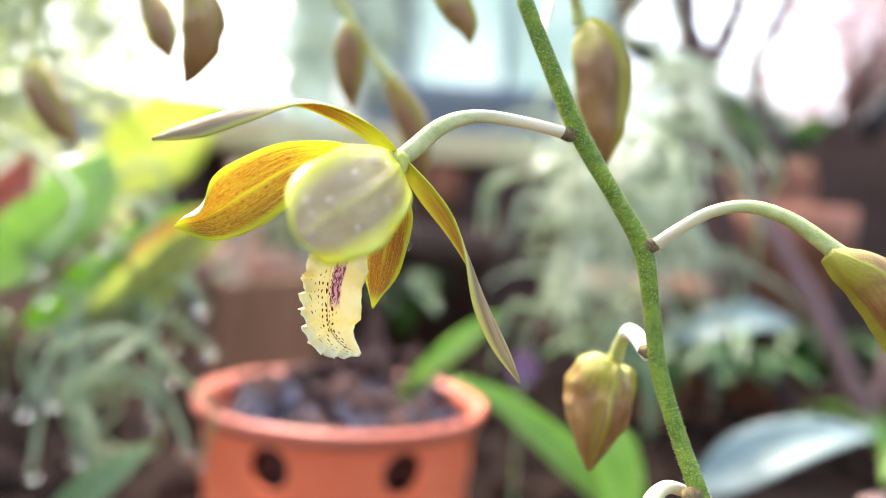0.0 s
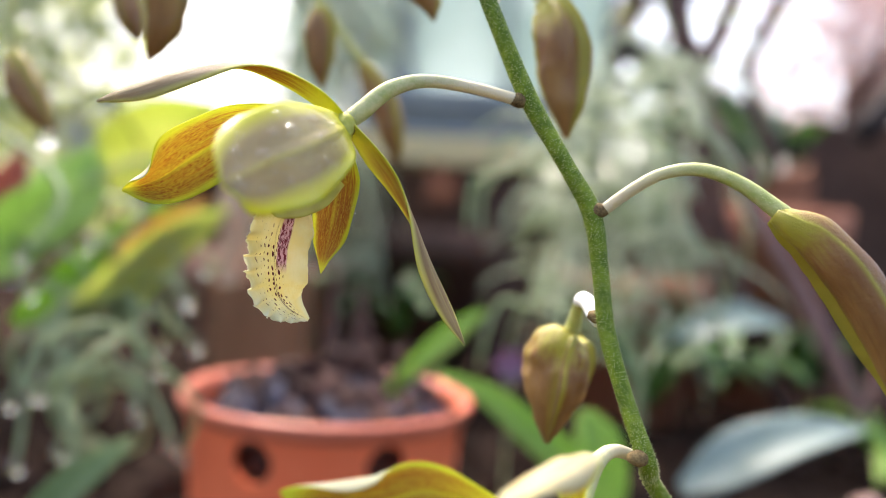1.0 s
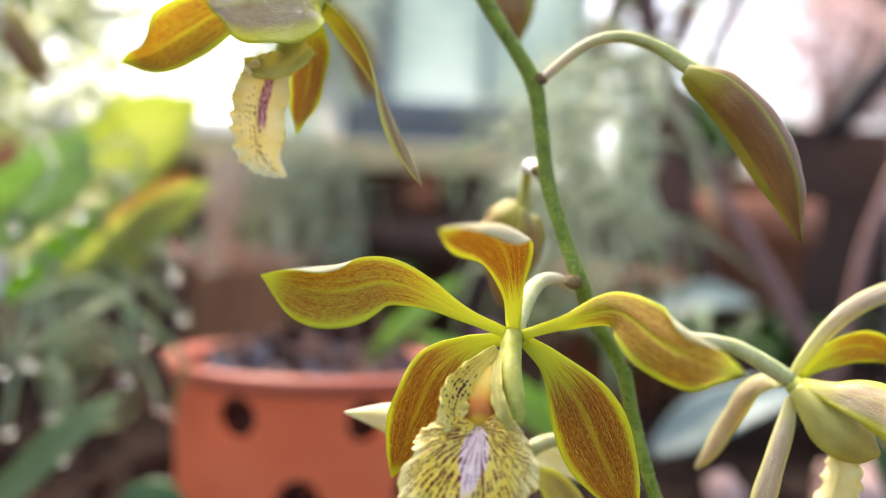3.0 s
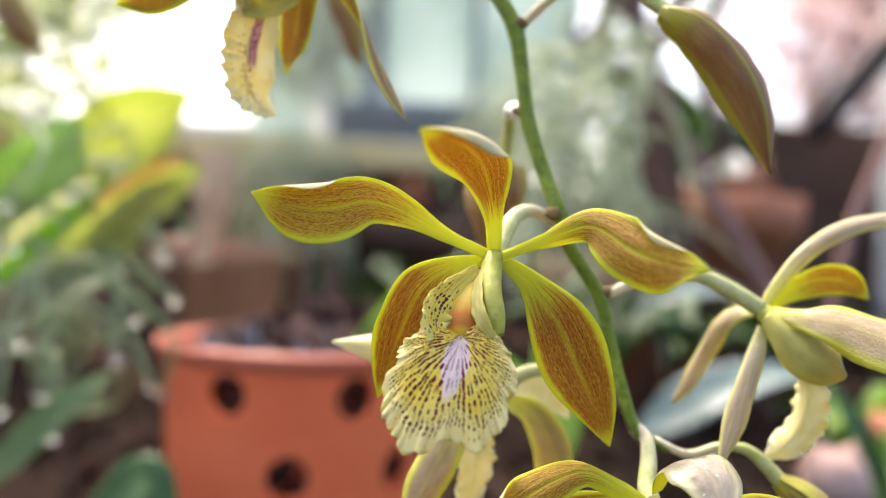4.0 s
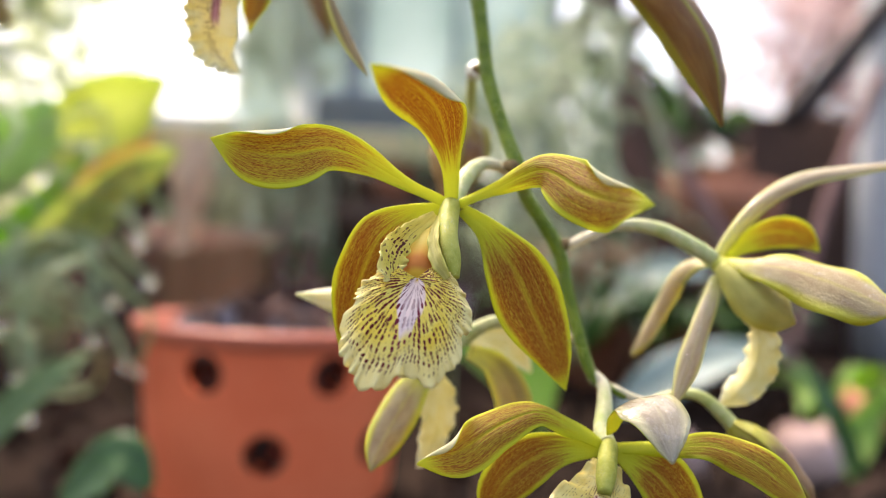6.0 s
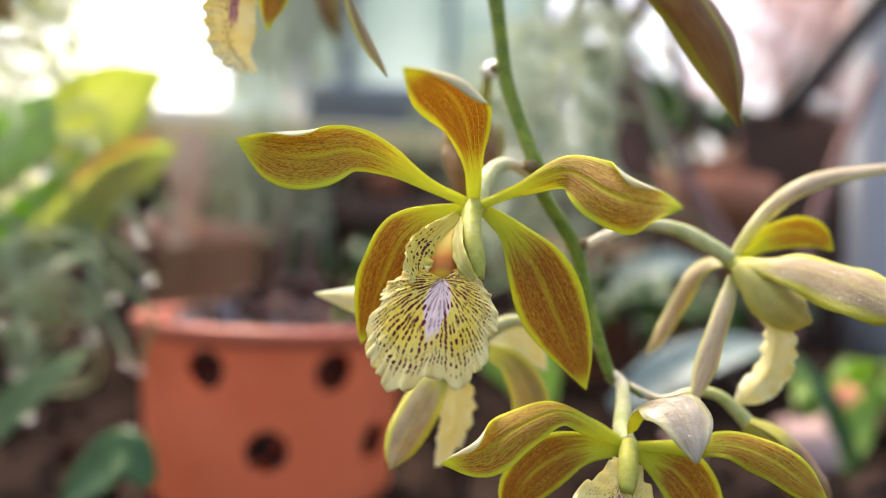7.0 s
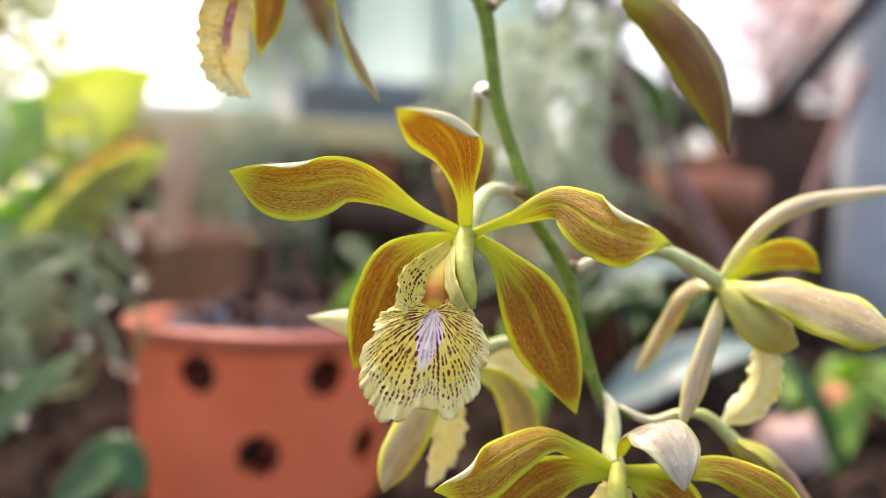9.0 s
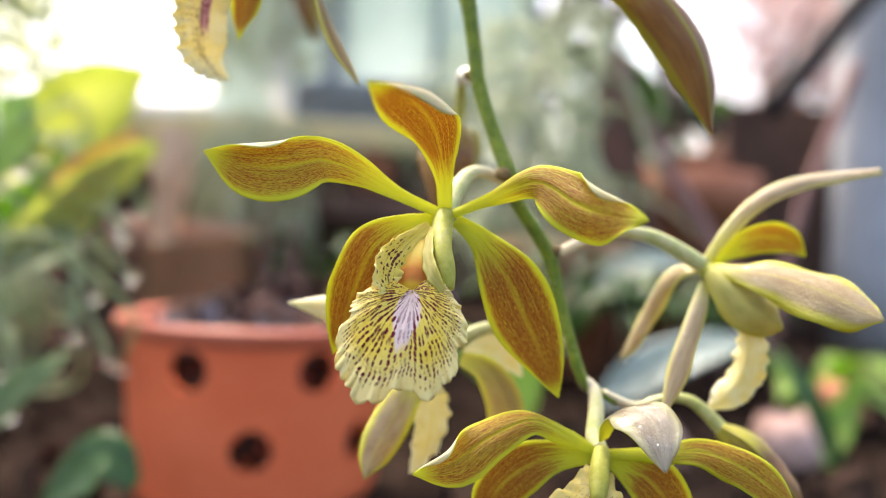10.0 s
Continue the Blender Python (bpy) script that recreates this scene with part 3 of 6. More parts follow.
def sheet(spine, widths, faces, cup=0.1, ripple=0.0, waves=9, seed=0, thick=0.05, nu=30, nv=12, lobes=0.0, notch=0.0, rounded=0.0, fold=0.0, calm=1.0, power=4, hinge=(0.58, 0.74, 0.2)):
    """A petal or leaf as a thin closed body: a smooth spine, widths along it, and the way its inner side faces along it."""
    rnd = random.Random(seed)
    c = catmull(spine, nu)
    w = np.maximum(catmull([[x] for x in widths], nu)[:, 0], 0.012) / 2
    f = unit(catmull(faces, nu)) if len(faces) > 1 else np.tile(unit(np.array(faces, float)), (nu, 1))
    tan = unit(np.gradient(c, axis=0))
    side = unit(np.cross(tan, f))
    f = unit(np.cross(side, tan))
    v = np.linspace(-1, 1, nv)
    ph = [rnd.uniform(0, 6.28) for _ in range(4)]
    u = np.linspace(0, 1, nu)
    warp = np.array([3.2 * noise.noise(Vector((a * waves * 0.45, 2.0, seed * 3.1))) for a in u])
    rip = (np.sin(u * waves * 6.28 + ph[0] + warp)[:, None] * (v > 0) + np.sin(u * waves * 5.7 + ph[1])[:, None] * (v < 0)) * np.abs(v) ** power * ripple * np.where(v < 0, calm, 1.0)
    rip -= 0.05 * w[:, None] * np.exp(-(v / 0.1) ** 2)[None]
    f0, at, span = hinge
    k = np.maximum(0, np.sign(fold) * v - f0) / (1 - f0)
    phi = np.maximum(abs(fold) * k[None] * np.exp(-((u - at) / span) ** 2)[:, None], 1e-6)
    rip += (1 - f0) * w[:, None] * k[None] * (1 - np.cos(phi)) / phi
    curl = np.where(k[None] > 0, np.sign(fold) * (f0 + (1 - f0) * k[None] * np.sin(phi) / phi), v[None])
    rip += 0.35 * ripple * np.sin(u * 2.3 * 6.28 + ph[2])[:, None] * v * np.abs(v)
    ww = w[:, None] * (1 + np.array([[0.05 * noise.noise(Vector((a * 5, 3.0 * (b > 0), seed * 1.7))) for b in v] for a in u]) * np.abs(v)) * (1 + lobes * np.where(v < 0, calm, 1.0) * np.abs(v) ** 3 * np.array([[noise.noise(Vector((a * waves * 2.3, 7.0 * (b > 0), seed + 0.5))) * 1.3 + noise.noise(Vector((a * waves * 6.1, 7.0 * (b > 0), seed + 9.5))) for b in v] for a in u]))
    mid = c[:, None] + (curl * ww)[..., None] * side[:, None] + (cup * w[:, None] * v ** 2 + rip * np.minimum(1, w[:, None] / 0.2))[..., None] * f[:, None]
    mid = mid - tan[:, None] * (notch * (1 - np.abs(v)[None]) ** 2 * u[:, None] ** 6 + rounded * np.abs(v)[None] ** 3 * u[:, None] ** 5)[..., None]
    nrm = unit(np.cross(np.gradient(mid, axis=1), np.gradient(mid, axis=0)))
    nrm *= np.sign((nrm * f[:, None]).sum(-1, keepdims=True).mean() + 1e-9)
    t = thick / 2 * (1 - 0.75 * np.abs(v) ** 3)[None, :, None] * np.minimum(1, (w / 0.1))[:, None, None]
    top, bot = (mid + nrm * t).reshape(-1, 3), (mid - nrm * t).reshape(-1, 3)
    uv = np.stack(np.meshgrid(u, (v + 1) / 2, indexing="ij"), -1).reshape(-1, 2)
    n = nu * nv
    i = (np.arange(nu - 1)[:, None] * nv + np.arange(nv - 1)).ravel()
    q = np.stack([i, i + 1, i + nv + 1, i + nv], 1)
    rim = np.r_[np.arange(nv), np.arange(1, nu) * nv + nv - 1, (nu - 1) * nv + np.arange(nv - 2, -1, -1), np.arange(nu - 2, 0, -1) * nv]
    r2 = np.roll(rim, -1)
    faces_all = np.vstack([q, (q + n)[:, ::-1], np.stack([rim, r2, r2 + n, rim + n], 1)[:, ::-1]])
    slots = np.r_[np.zeros(len(q)), np.ones(len(q)), np.zeros(len(rim))]

    def spot(a, b, inner=True):
        k, j = int(round(a * (nu - 1))), int(round(b * (nv - 1)))
        return mid[k, j] + nrm[k, j] * (1 if inner else -1) * thick * 0.4, nrm[k, j] * (1 if inner else -1)

    return np.vstack([top, bot]), faces_all, np.vstack([uv, uv]), slots, spot


def fan(name, parent, origin, across, down, outline, mats, label="", seed=0, nt=420, nr=34, thick=0.04):
    """A broad ruffled lip: reach outline[(degrees from straight down, reach)] round an origin, bulging to the viewer, with a scalloped, wavy margin."""
    a0, a1 = outline[0][0], outline[-1][0]
    th = np.linspace(a0, a1, nt)
    reach = np.interp(th, [o[0] for o in outline], [o[1] for o in outline])
    k = np.hanning(13)
    reach = np.convolve(np.pad(reach, 6, mode="edge"), k / k.sum(), "valid")
    wav = np.array([noise.noise(Vector((t * 0.05, seed, 0.3))) for t in th])
    slow = np.array([noise.noise(Vector((t * 0.09, seed, 5.3))) for t in th])
    fine = np.array([noise.noise(Vector((t * 0.31, seed, 8.1))) for t in th])
    r = np.linspace(0.02, 1, nr)[:, None]
    scal = np.abs(np.sin(np.radians(th) * 22 + wav * 5)) ** 0.6 - 0.6
    rr = r * reach * (1 + r ** 6 * (0.025 * scal + 0.035 * fine + 0.07 * slow))
    ang = np.radians(th)
    x, d = rr * np.sin(ang), rr * np.cos(ang)
    front = 0.17 * np.sin(np.pi * np.clip(r * 0.8, 0, 1)) * np.cos(ang / 1.6) - 0.05 * r ** 3 - 0.05 * r ** 2 * np.sin(ang) ** 2
    front = front + r ** 4 * (0.04 * np.sin(ang * 5 + wav * 6) + 0.055 * r ** 5 * np.sin(ang * 15 + slow * 9) + 0.035 * r ** 8 * np.sin(ang * 37 + wav * 9)) + 0.006 * r * np.sin(ang * 34 + wav * 3)
    front = front - 0.05 * np.exp(-(x / 0.06) ** 2) * r * (1 - r)
    ax, dn = np.array(across), np.array(down)
    fw = unit(np.cross(dn, ax))
    fw = fw if fw[1] < 0 else -fw
    mid = np.array(origin) + x[..., None] * unit(ax) + d[..., None] * unit(dn) + front[..., None] * fw
    nrm = unit(np.cross(np.gradient(mid, axis=1), np.gradient(mid, axis=0)))
    nrm *= np.sign((nrm * fw).sum(-1).mean())
    t = thick / 2 * (1 - 0.7 * r ** 3)[..., None]
    top, bot = (mid + nrm * t).reshape(-1, 3), (mid - nrm * t).reshape(-1, 3)
    uv = np.stack(np.meshgrid(r[:, 0], np.linspace(0, 1, nt), indexing="ij"), -1).reshape(-1, 2)
    n = nr * nt
    i = (np.arange(nr - 1)[:, None] * nt + np.arange(nt - 1)).ravel()
    q = np.stack([i, i + nt, i + nt + 1, i + 1], 1)
    rim = np.r_[np.arange(nt), np.arange(1, nr) * nt + nt - 1, (nr - 1) * nt + np.arange(nt - 2, -1, -1), np.arange(nr - 2, 0, -1) * nt]
    r2 = np.roll(rim, -1)
    slots = np.r_[np.zeros(len(q)), np.ones(len(q)), np.zeros(len(rim))]
    link(name, np.vstack([top, bot]), np.vstack([q, (q + n)[:, ::-1], np.stack([rim, r2, r2 + n, rim + n], 1)]), mats, parent, label, np.vstack([uv, uv]), slots)


def petal(name, parent, spine, widths, faces, mats=None, label="", **kw):
    v, f, uv, sl, spot = sheet(spine, widths, faces, **kw)
    link(name, v, f, mats or (INNER, OUTER), parent, label, uv, sl)
    return spot


def tube_data(points, radii, sides=10, n=24, bumps=(), turn=0.0):
    c = catmull(points, n)
    r = np.maximum(catmull([[x] for x in radii], n)[:, 0], 0.004)
    tan = unit(np.gradient(c, axis=0))
    ref = np.array([0.31, -0.9, 0.3]) if abs(tan[0] @ unit(np.array([0.31, -0.9, 0.3]))) < 0.9 else np.array([1.0, 0, 0])
    a = np.zeros_like(c)
    cur = ref
    for k in range(n):
        cur = unit(cur - (cur @ tan[k]) * tan[k])
        a[k] = cur
    b = np.cross(tan, a)
    th = np.linspace(0, 2 * np.pi, sides, endpoint=False) + turn
    shape = np.ones(sides) if not len(bumps) else np.asarray(bumps)
    ring = c[:, None] + (r[:, None, None] * shape[None, :, None]) * (np.cos(th)[None, :, None] * a[:, None] + np.sin(th)[None, :, None] * b[:, None])
    k = np.arange(n - 1)[:, None] * sides
    j = np.arange(sides)[None]
    q = np.stack([k + j, k + (j + 1) % sides, k + sides + (j + 1) % sides, k + sides + j], -1).reshape(-1, 4)
    faces = q.tolist() + [list(range(sides))[::-1], list(range((n - 1) * sides, n * sides))]
    uv = np.stack(np.meshgrid(np.linspace(0, 1, n), np.arange(sides) / sides, indexing="ij"), -1).reshape(-1, 2)
    return ring.reshape(-1, 3), faces, uv


def tube(name, parent, points, radii, mat, label="", at=None, **kw):
    v, f, uv = tube_data(points, radii, **kw)
    return link(name, v, f, (mat,), parent, label, uv, at=at)


def joined(pieces):
    vs, fs, uvs, n = [], [], [], 0
    for v, f, uv in pieces:
        vs.append(v)
        uvs.append(uv)
        fs.extend([[i + n for i in face] for face in f])
        n += len(v)
    return np.vstack(vs), fs, np.vstack(uvs)


def chunk(at, size, rnd, flat=0.6):
    """An uneven lump: a jittered, squashed icosahedron-like ball."""
    bm = bmesh.new()
    bmesh.ops.create_icosphere(bm, subdivisions=1, radius=1)
    sx, sy, sz = (size * rnd.uniform(0.6, 1.3) for _ in range(3))
    rot = Euler([rnd.uniform(0, 6.28) for _ in range(3)]).to_matrix()
    vs = np.array([list(rot @ Vector((p.co.x * sx * rnd.uniform(0.75, 1.2), p.co.y * sy * rnd.uniform(0.75, 1.2), p.co.z * sz * flat))) for p in bm.verts]) + np.array(at)
    fs = [[q.index for q in p.verts] for p in bm.faces]
    bm.free()
    return vs, fs, np.zeros((len(vs), 2)) + rnd.random()


def bevel_box(lo, hi, bevel=0.15):
    bm = bmesh.new()
    bmesh.ops.create_cube(bm, size=1)
    lo, hi = Vector(lo), Vector(hi)
    for p in bm.verts:
        p.co = Vector([l + (h - l) * (c + 0.5) for l, h, c in zip(lo, hi, p.co)])
    bmesh.ops.bevel(bm, geom=bm.edges[:], offset=bevel, segments=2, affect="EDGES", profile=0.6)
    vs, fs = np.array([list(p.co) for p in bm.verts]), [[q.index for q in p.verts] for p in bm.faces]
    bm.free()
    return vs, fs


def box(name, lo, hi, mat, parent=None, label="", bevel=0.15):
    vs, fs = bevel_box(lo, hi, bevel)
    return link(name, vs, fs, (mat,), parent, label, smooth=False, at=((lo[0] + hi[0]) / 2, (lo[1] + hi[1]) / 2, lo[2]))


def bud(parent, spine, radii, label="", ped=None, ped_r=(0.09, 0.1, 0.13), seed=0, lump=0.05, flip=False):
    th = np.arange(72) / 72
    th = (1 - th) % 1.0 if flip else th
    saw = (th * 3) % 1.0
    shape = 0.76 + 0.36 * saw ** 1.6
    v, f, uv = tube_data(spine, radii, sides=72, n=36, bumps=shape, turn=seed)
    if flip:
        uv = np.stack([uv[:, 0], (1 - uv[:, 1]) % 1.0], 1)
    wob = np.array([noise.noise(Vector(p) * 2.2) for p in v])[:, None]
    core = np.repeat(v.reshape(36, 72, 3).mean(1), 72, 0)
    fine = np.array([noise.noise(Vector(p) * 4.0 + Vector((seed, 0, 0))) for p in v])[:, None]
    v = v + (v - core) * (0.13 * wob + lump * fine)
    ob = link("bud", v, f, (BUD,), parent, label, uv)
    if ped:
        tube("pedicel", ob, ped, [r * 0.88 for r in ped_r], BUD_PEDICEL, "pale green-white flower stalk", n=20, sides=12)
    return ob


drops = []


def droplet(at, normal, r):
    drops.append((at, normal, r))


# ================= the orchid spray =================
orchid = thing("orchid_spray", (2.17, 12.2, 15.56), "green arching orchid spray with brown and yellow flowers and buds", "orchid")
stem_pts = [(0.19, 12.68, 19.24), (0.59, 12.58, 18.37), (1.14, 12.52, 17.25), (1.76, 12.34, 16.26), (2.19, 12.23, 15.54), (2.36, 12.1, 14.7), (2.5, 11.91, 13.81), (2.79, 11.62, 12.91), (3.09, 11.33, 12.13)] + [(3.26, 11.75, 11.74), (3.85, 11.9, 10.89), (4.09, 11.75, 9.99), (4.43, 11.4, 8.83), (4.71, 11.4, 8.6), (5.06, 11.5, 8.4)]
STEM_R = [0.13, 0.13, 0.145, 0.125, 0.145, 0.125, 0.125, 0.12, 0.13, 0.12, 0.125, 0.105, 0.1, 0.062, 0.055]
stem = tube("stem", orchid, stem_pts, STEM_R, STALK, "green stalk with pale scurfy hairs", n=110, sides=18)

hv, hf, hr = [], [], random.Random(9)
centre, rad = catmull(stem_pts, 400), catmull([[x] for x in STEM_R], 400)[:, 0]
along = unit(np.gradient(centre, axis=0))
for k in range(5200):
    i = hr.randrange(20, 380)
    w = np.array([hr.gauss(0, 1) for _ in range(3)])
    w = unit(w - (w @ along[i]) * along[i])
    p, d = centre[i] + w * rad[i] * 0.97, unit(w + along[i] * hr.uniform(-0.5, 0.5)) * hr.uniform(0.018, 0.045)
    q = np.cross(w, along[i]) * 0.006
    n = len(hv)
    hv += [p - q, p + q, p + along[i] * 0.008, p + d]
    hf += [(n, n + 1, n + 3), (n + 1, n + 2, n + 3), (n + 2, n, n + 3)]
tagged(link("hairs", hv, hf, (PEDICEL,), stem, "short pale scurfy hairs"), kind="stuff")


def node_scar(at, r, way):
    """The swollen brown joint where a flower stalk leaves the stem."""
    a, r = np.array(at), r * 1.02
    w = unit(np.array(way, float))
    tube("node", orchid, [a - w * r * 0.3, a + w * r * 0.5, a + w * r * 1.3, a + w * r * 1.6], [r * 0.9, r, r * 0.7, r * 0.55], SCAR, "brown scaly joint", n=10, sides=12)


for at, r, way in (((1.06, 12.49, 17.19), 0.12, (-1, -0.2, 0)), ((2.23, 12.2, 15.57), 0.12, (1, -0.3, 0.2)), ((2.39, 12.1, 14.01), 0.1, (-1, 0.3, 0.2)),
                   ((3.0, 11.28, 12.2), 0.12, (-1, -0.4, 0.1)), ((3.93, 11.9, 10.93), 0.11, (1, 0, 0.3)), ((4.44, 11.4, 8.83), 0.1, (0.2, 0, -1))):
    node_scar(at, r, way)


def flower(ped, ped_r, col, col_r, label):
    """A flower: its column carries the sepals, petals and lip."""
    v, f, uv = tube_data(col, col_r, sides=14, n=18)
    ob = link("flower", v, f, (COLUMN,), orchid, label, uv)
    tube("pedicel", ob, ped, [r * 0.88 for r in ped_r], PEDICEL, "pale green-white flower stalk", n=30, sides=14)
    return ob


# -- the flower that faces the viewer --
fb = flower([(2.0, 10.1, 11.45), (2.11, 10.5, 11.79), (2.34, 11.0, 12.14), (2.63, 11.4, 12.24), (3.01, 11.65, 12.11)], [0.15, 0.17, 0.14, 0.11, 0.1],
            [(1.97, 10.0, 11.43), (1.94, 9.75, 11.21), (1.95, 9.4, 10.92), (2.01, 9.2, 10.6), (2.05, 9.1, 10.34)], [0.15, 0.16, 0.15, 0.15, 0.1], "open brown and yellow orchid flower facing out")
sp = petal("petal", fb, [(1.87, 9.95, 11.46), (1.28, 9.8, 11.7), (0.71, 9.55, 11.98), (0.17, 9.35, 12.12), (-0.35, 9.15, 11.99), (-0.86, 9.0, 11.98), (-1.41, 8.87, 12.14)], [0.15, 0.21, 0.42, 0.7, 0.98, 0.86, 0.02],
           [(0.1, -1, 0.2), (0.1, -1, 0.15), (0.15, -0.95, 0.2)], cup=0.12, ripple=0.07, waves=2.5, fold=3.3, mats=(INNER, CREAM_BACK), seed=1, nu=60, nv=44, hinge=(0.45, 0.77, 0.2))
for a, b in ((0.85, 0.93), (0.9, 0.8)):
    droplet(*sp(a, b), 0.05)
sp = petal("petal", fb, [(2.1, 9.95, 11.45), (2.64, 9.6, 11.68), (3.23, 9.1, 11.92), (3.7, 8.5, 11.62), (4.05, 8.1, 11.46), (4.48, 7.6, 11.39)], [0.15, 0.2, 0.52, 0.86, 0.78, 0.02],
           [(-0.1, -1, 0.2), (-0.3, -1, 0.0), (-0.55, -0.9, 0.1)], cup=-0.2, ripple=0.09, waves=2.5, fold=-3.3, mats=(INNER, CREAM_BACK), seed=2, nu=60, nv=44, hinge=(0.45, 0.76, 0.16))
petal("sepal", fb, [(1.97, 10.0, 11.53), (1.94, 9.85, 11.98), (1.86, 9.55, 12.38), (1.71, 9.0, 12.71), (1.41, 8.0, 12.84), (1.0, 6.9, 12.81)], [0.2, 0.28, 0.52, 0.86, 0.86, 0.03],
      [(0, -1, 0.1), (0, -1, 0.0), (0.15, -0.75, -0.6), (0.25, -0.3, -0.95)], cup=0.12, ripple=0.04, waves=2.5, fold=2.7, mats=(SEPAL_FACE, CREAM_BACK), seed=3, nu=60, nv=40, hinge=(0.5, 0.8, 0.22))
sp = petal("sepal", fb, [(2.14, 10.0, 11.37), (2.57, 9.95, 11.04), (2.96, 9.95, 10.51), (3.3, 10.1, 9.85), (3.66, 10.3, 9.19), (3.91, 10.47, 8.62)], [0.18, 0.42, 0.94, 1.04, 0.6, 0.02],
           [(-0.1, -1, 0.1), (-0.05, -1, 0.15), (-0.2, -1, 0.2)], cup=0.1, ripple=0.03, waves=3, seed=4, nu=40, nv=16, mats=(SEPAL_FACE, OUTER))
droplet(*sp(0.78, 0.04), 0.06)
droplet(*sp(0.8, 0.0), 0.05)
petal("sepal", fb, [(1.82, 10.0, 11.37), (1.32, 9.9, 11.24), (0.93, 9.8, 10.9), (0.67, 9.9, 10.32), (0.47, 10.1, 9.72), (0.32, 10.3, 9.19)], [0.18, 0.34, 0.78, 0.9, 0.55, 0.02],
      [(0.2, -1, 0.1), (0.45, -0.9, 0.0), (0.55, -0.85, 0.1)], cup=0.15, ripple=0.03, waves=3, seed=5, nu=40, nv=16, mats=(SEPAL_FACE, OUTER))
LIP_O, LIP_R, LIP_D = np.array((1.56, 8.95, 10.3)), np.array((2.35, 8.95, 10.34)), np.array((1.59, 8.65, 9.54))
CMP = np.linalg.norm(LIP_R - LIP_O) / 100
fan("lip", fb, LIP_O, LIP_R - LIP_O, LIP_D - LIP_O,
    [(a, r * CMP) for a, r in ((-122, 60), (-98, 72), (-84, 104), (-72, 116), (-66, 112), (-63, 140), (-58, 156), (-47, 182), (-35, 200), (-27, 208), (-14, 206), (-9, 177), (0, 173), (6, 195), (12, 199), (18, 181), (25, 170), (33, 152), (37, 130), (44, 134), (61, 107), (73, 86), (90, 64), (134, 48))],
    (LIP_FAN, LIP_BACK), "pale yellow ruffled lip with rays of maroon dots", seed=6)
petal("side_lobe", fb, [(1.74, 9.75, 11.26), (1.42, 9.45, 10.98), (1.22, 9.2, 10.74), (1.16, 9.0, 10.5), (1.25, 8.9, 10.27)], [0.12, 0.3, 0.4, 0.42, 0.3], [(0.35, -0.9, 0.3), (0.5, -0.85, 0.1)], mats=(LIP_DOTS, LIP_BACK), cup=0.3, ripple=0.05, waves=6, lobes=0.12, seed=6,
      thick=0.045, nu=60, nv=16, label="yellow-green side lobe with dark dots")
petal("side_lobe", fb, [(1.8, 9.7, 11.24), (1.76, 9.4, 10.99), (1.77, 9.15, 10.75), (1.85, 8.95, 10.54), (1.99, 8.85, 10.34)], [0.08, 0.16, 0.2, 0.2, 0.1], [(-0.5, -0.85, 0.2), (-0.4, -0.9, 0.1)], mats=(GREEN_BACK, GREEN_BACK), cup=0.3, ripple=0.03, waves=5, seed=7,
      thick=0.045, nu=60, nv=16, label="smooth yellow-green side lobe")
tube("anther_cap", fb, [(1.75, 9.8, 11.07), (1.67, 9.6, 10.82), (1.6, 9.4, 10.58), (1.57, 9.2, 10.38), (1.56, 9.1, 10.22)], [0.12, 0.22, 0.27, 0.23, 0.1], ANTHER, "orange-yellow anther cap with a red patch", n=24, sides=20)
for k in range(16):
    rr = random.Random(k)
    droplet(np.array((1.94, 9.25, 10.96)) + (rr.uniform(-0.1, 0.1), 0, rr.uniform(-0.3, 0.34)), np.array((0, -1, 0.2)), rr.uniform(0.02, 0.042))

# -- the nodding flower high on the stem --
fa = flower([(-1.41, 11.52, 16.61), (-1.23, 11.57, 16.77), (-0.87, 11.71, 17.12), (-0.38, 12.0, 17.32), (0.33, 12.29, 17.3), (1.0, 12.49, 17.19)], [0.14, 0.155, 0.14, 0.115, 0.105, 0.105],
            [(-1.41, 11.52, 16.64), (-1.51, 11.42, 16.42), (-1.67, 11.33, 16.13), (-1.84, 11.28, 15.8), (-1.96, 11.33, 15.59)], [0.15, 0.2, 0.18, 0.17, 0.1], "nodding orchid flower seen from the side")
petal("sepal", fa, [(-1.44, 11.52, 16.59), (-1.83, 11.42, 16.94), (-2.35, 11.33, 17.2), (-2.89, 11.23, 17.29), (-3.57, 11.13, 17.12), (-4.24, 11.04, 16.84), (-4.81, 10.94, 16.61)], [0.22, 0.36, 0.4, 0.42, 0.46, 0.38, 0.05],
      [(0, -0.6, -0.8), (-0.1, -0.4, -1), (-0.1, 0.55, -0.85), (-0.1, 0.9, -0.5)], cup=0.35, seed=11, nu=36, mats=(SEPAL_FACE, SEPAL_BACK))
petal("petal", fa, [(-1.53, 11.52, 16.48), (-2.38, 11.62, 16.56), (-3.0, 11.62, 16.39), (-3.62, 11.57, 15.97), (-4.13, 11.52, 15.6), (-4.64, 11.48, 15.41)], [0.2, 0.5, 0.8, 0.98, 0.78, 0.03],
      [(0.1, -0.9, -0.3), (0.15, -0.9, -0.2), (0.1, -1, 0.1)], cup=0.35, ripple=0.04, waves=3, fold=3.1, hinge=(0.15, 0.85, 0.16), mats=(INNER, CREAM_BACK), seed=12, nu=60, nv=32)
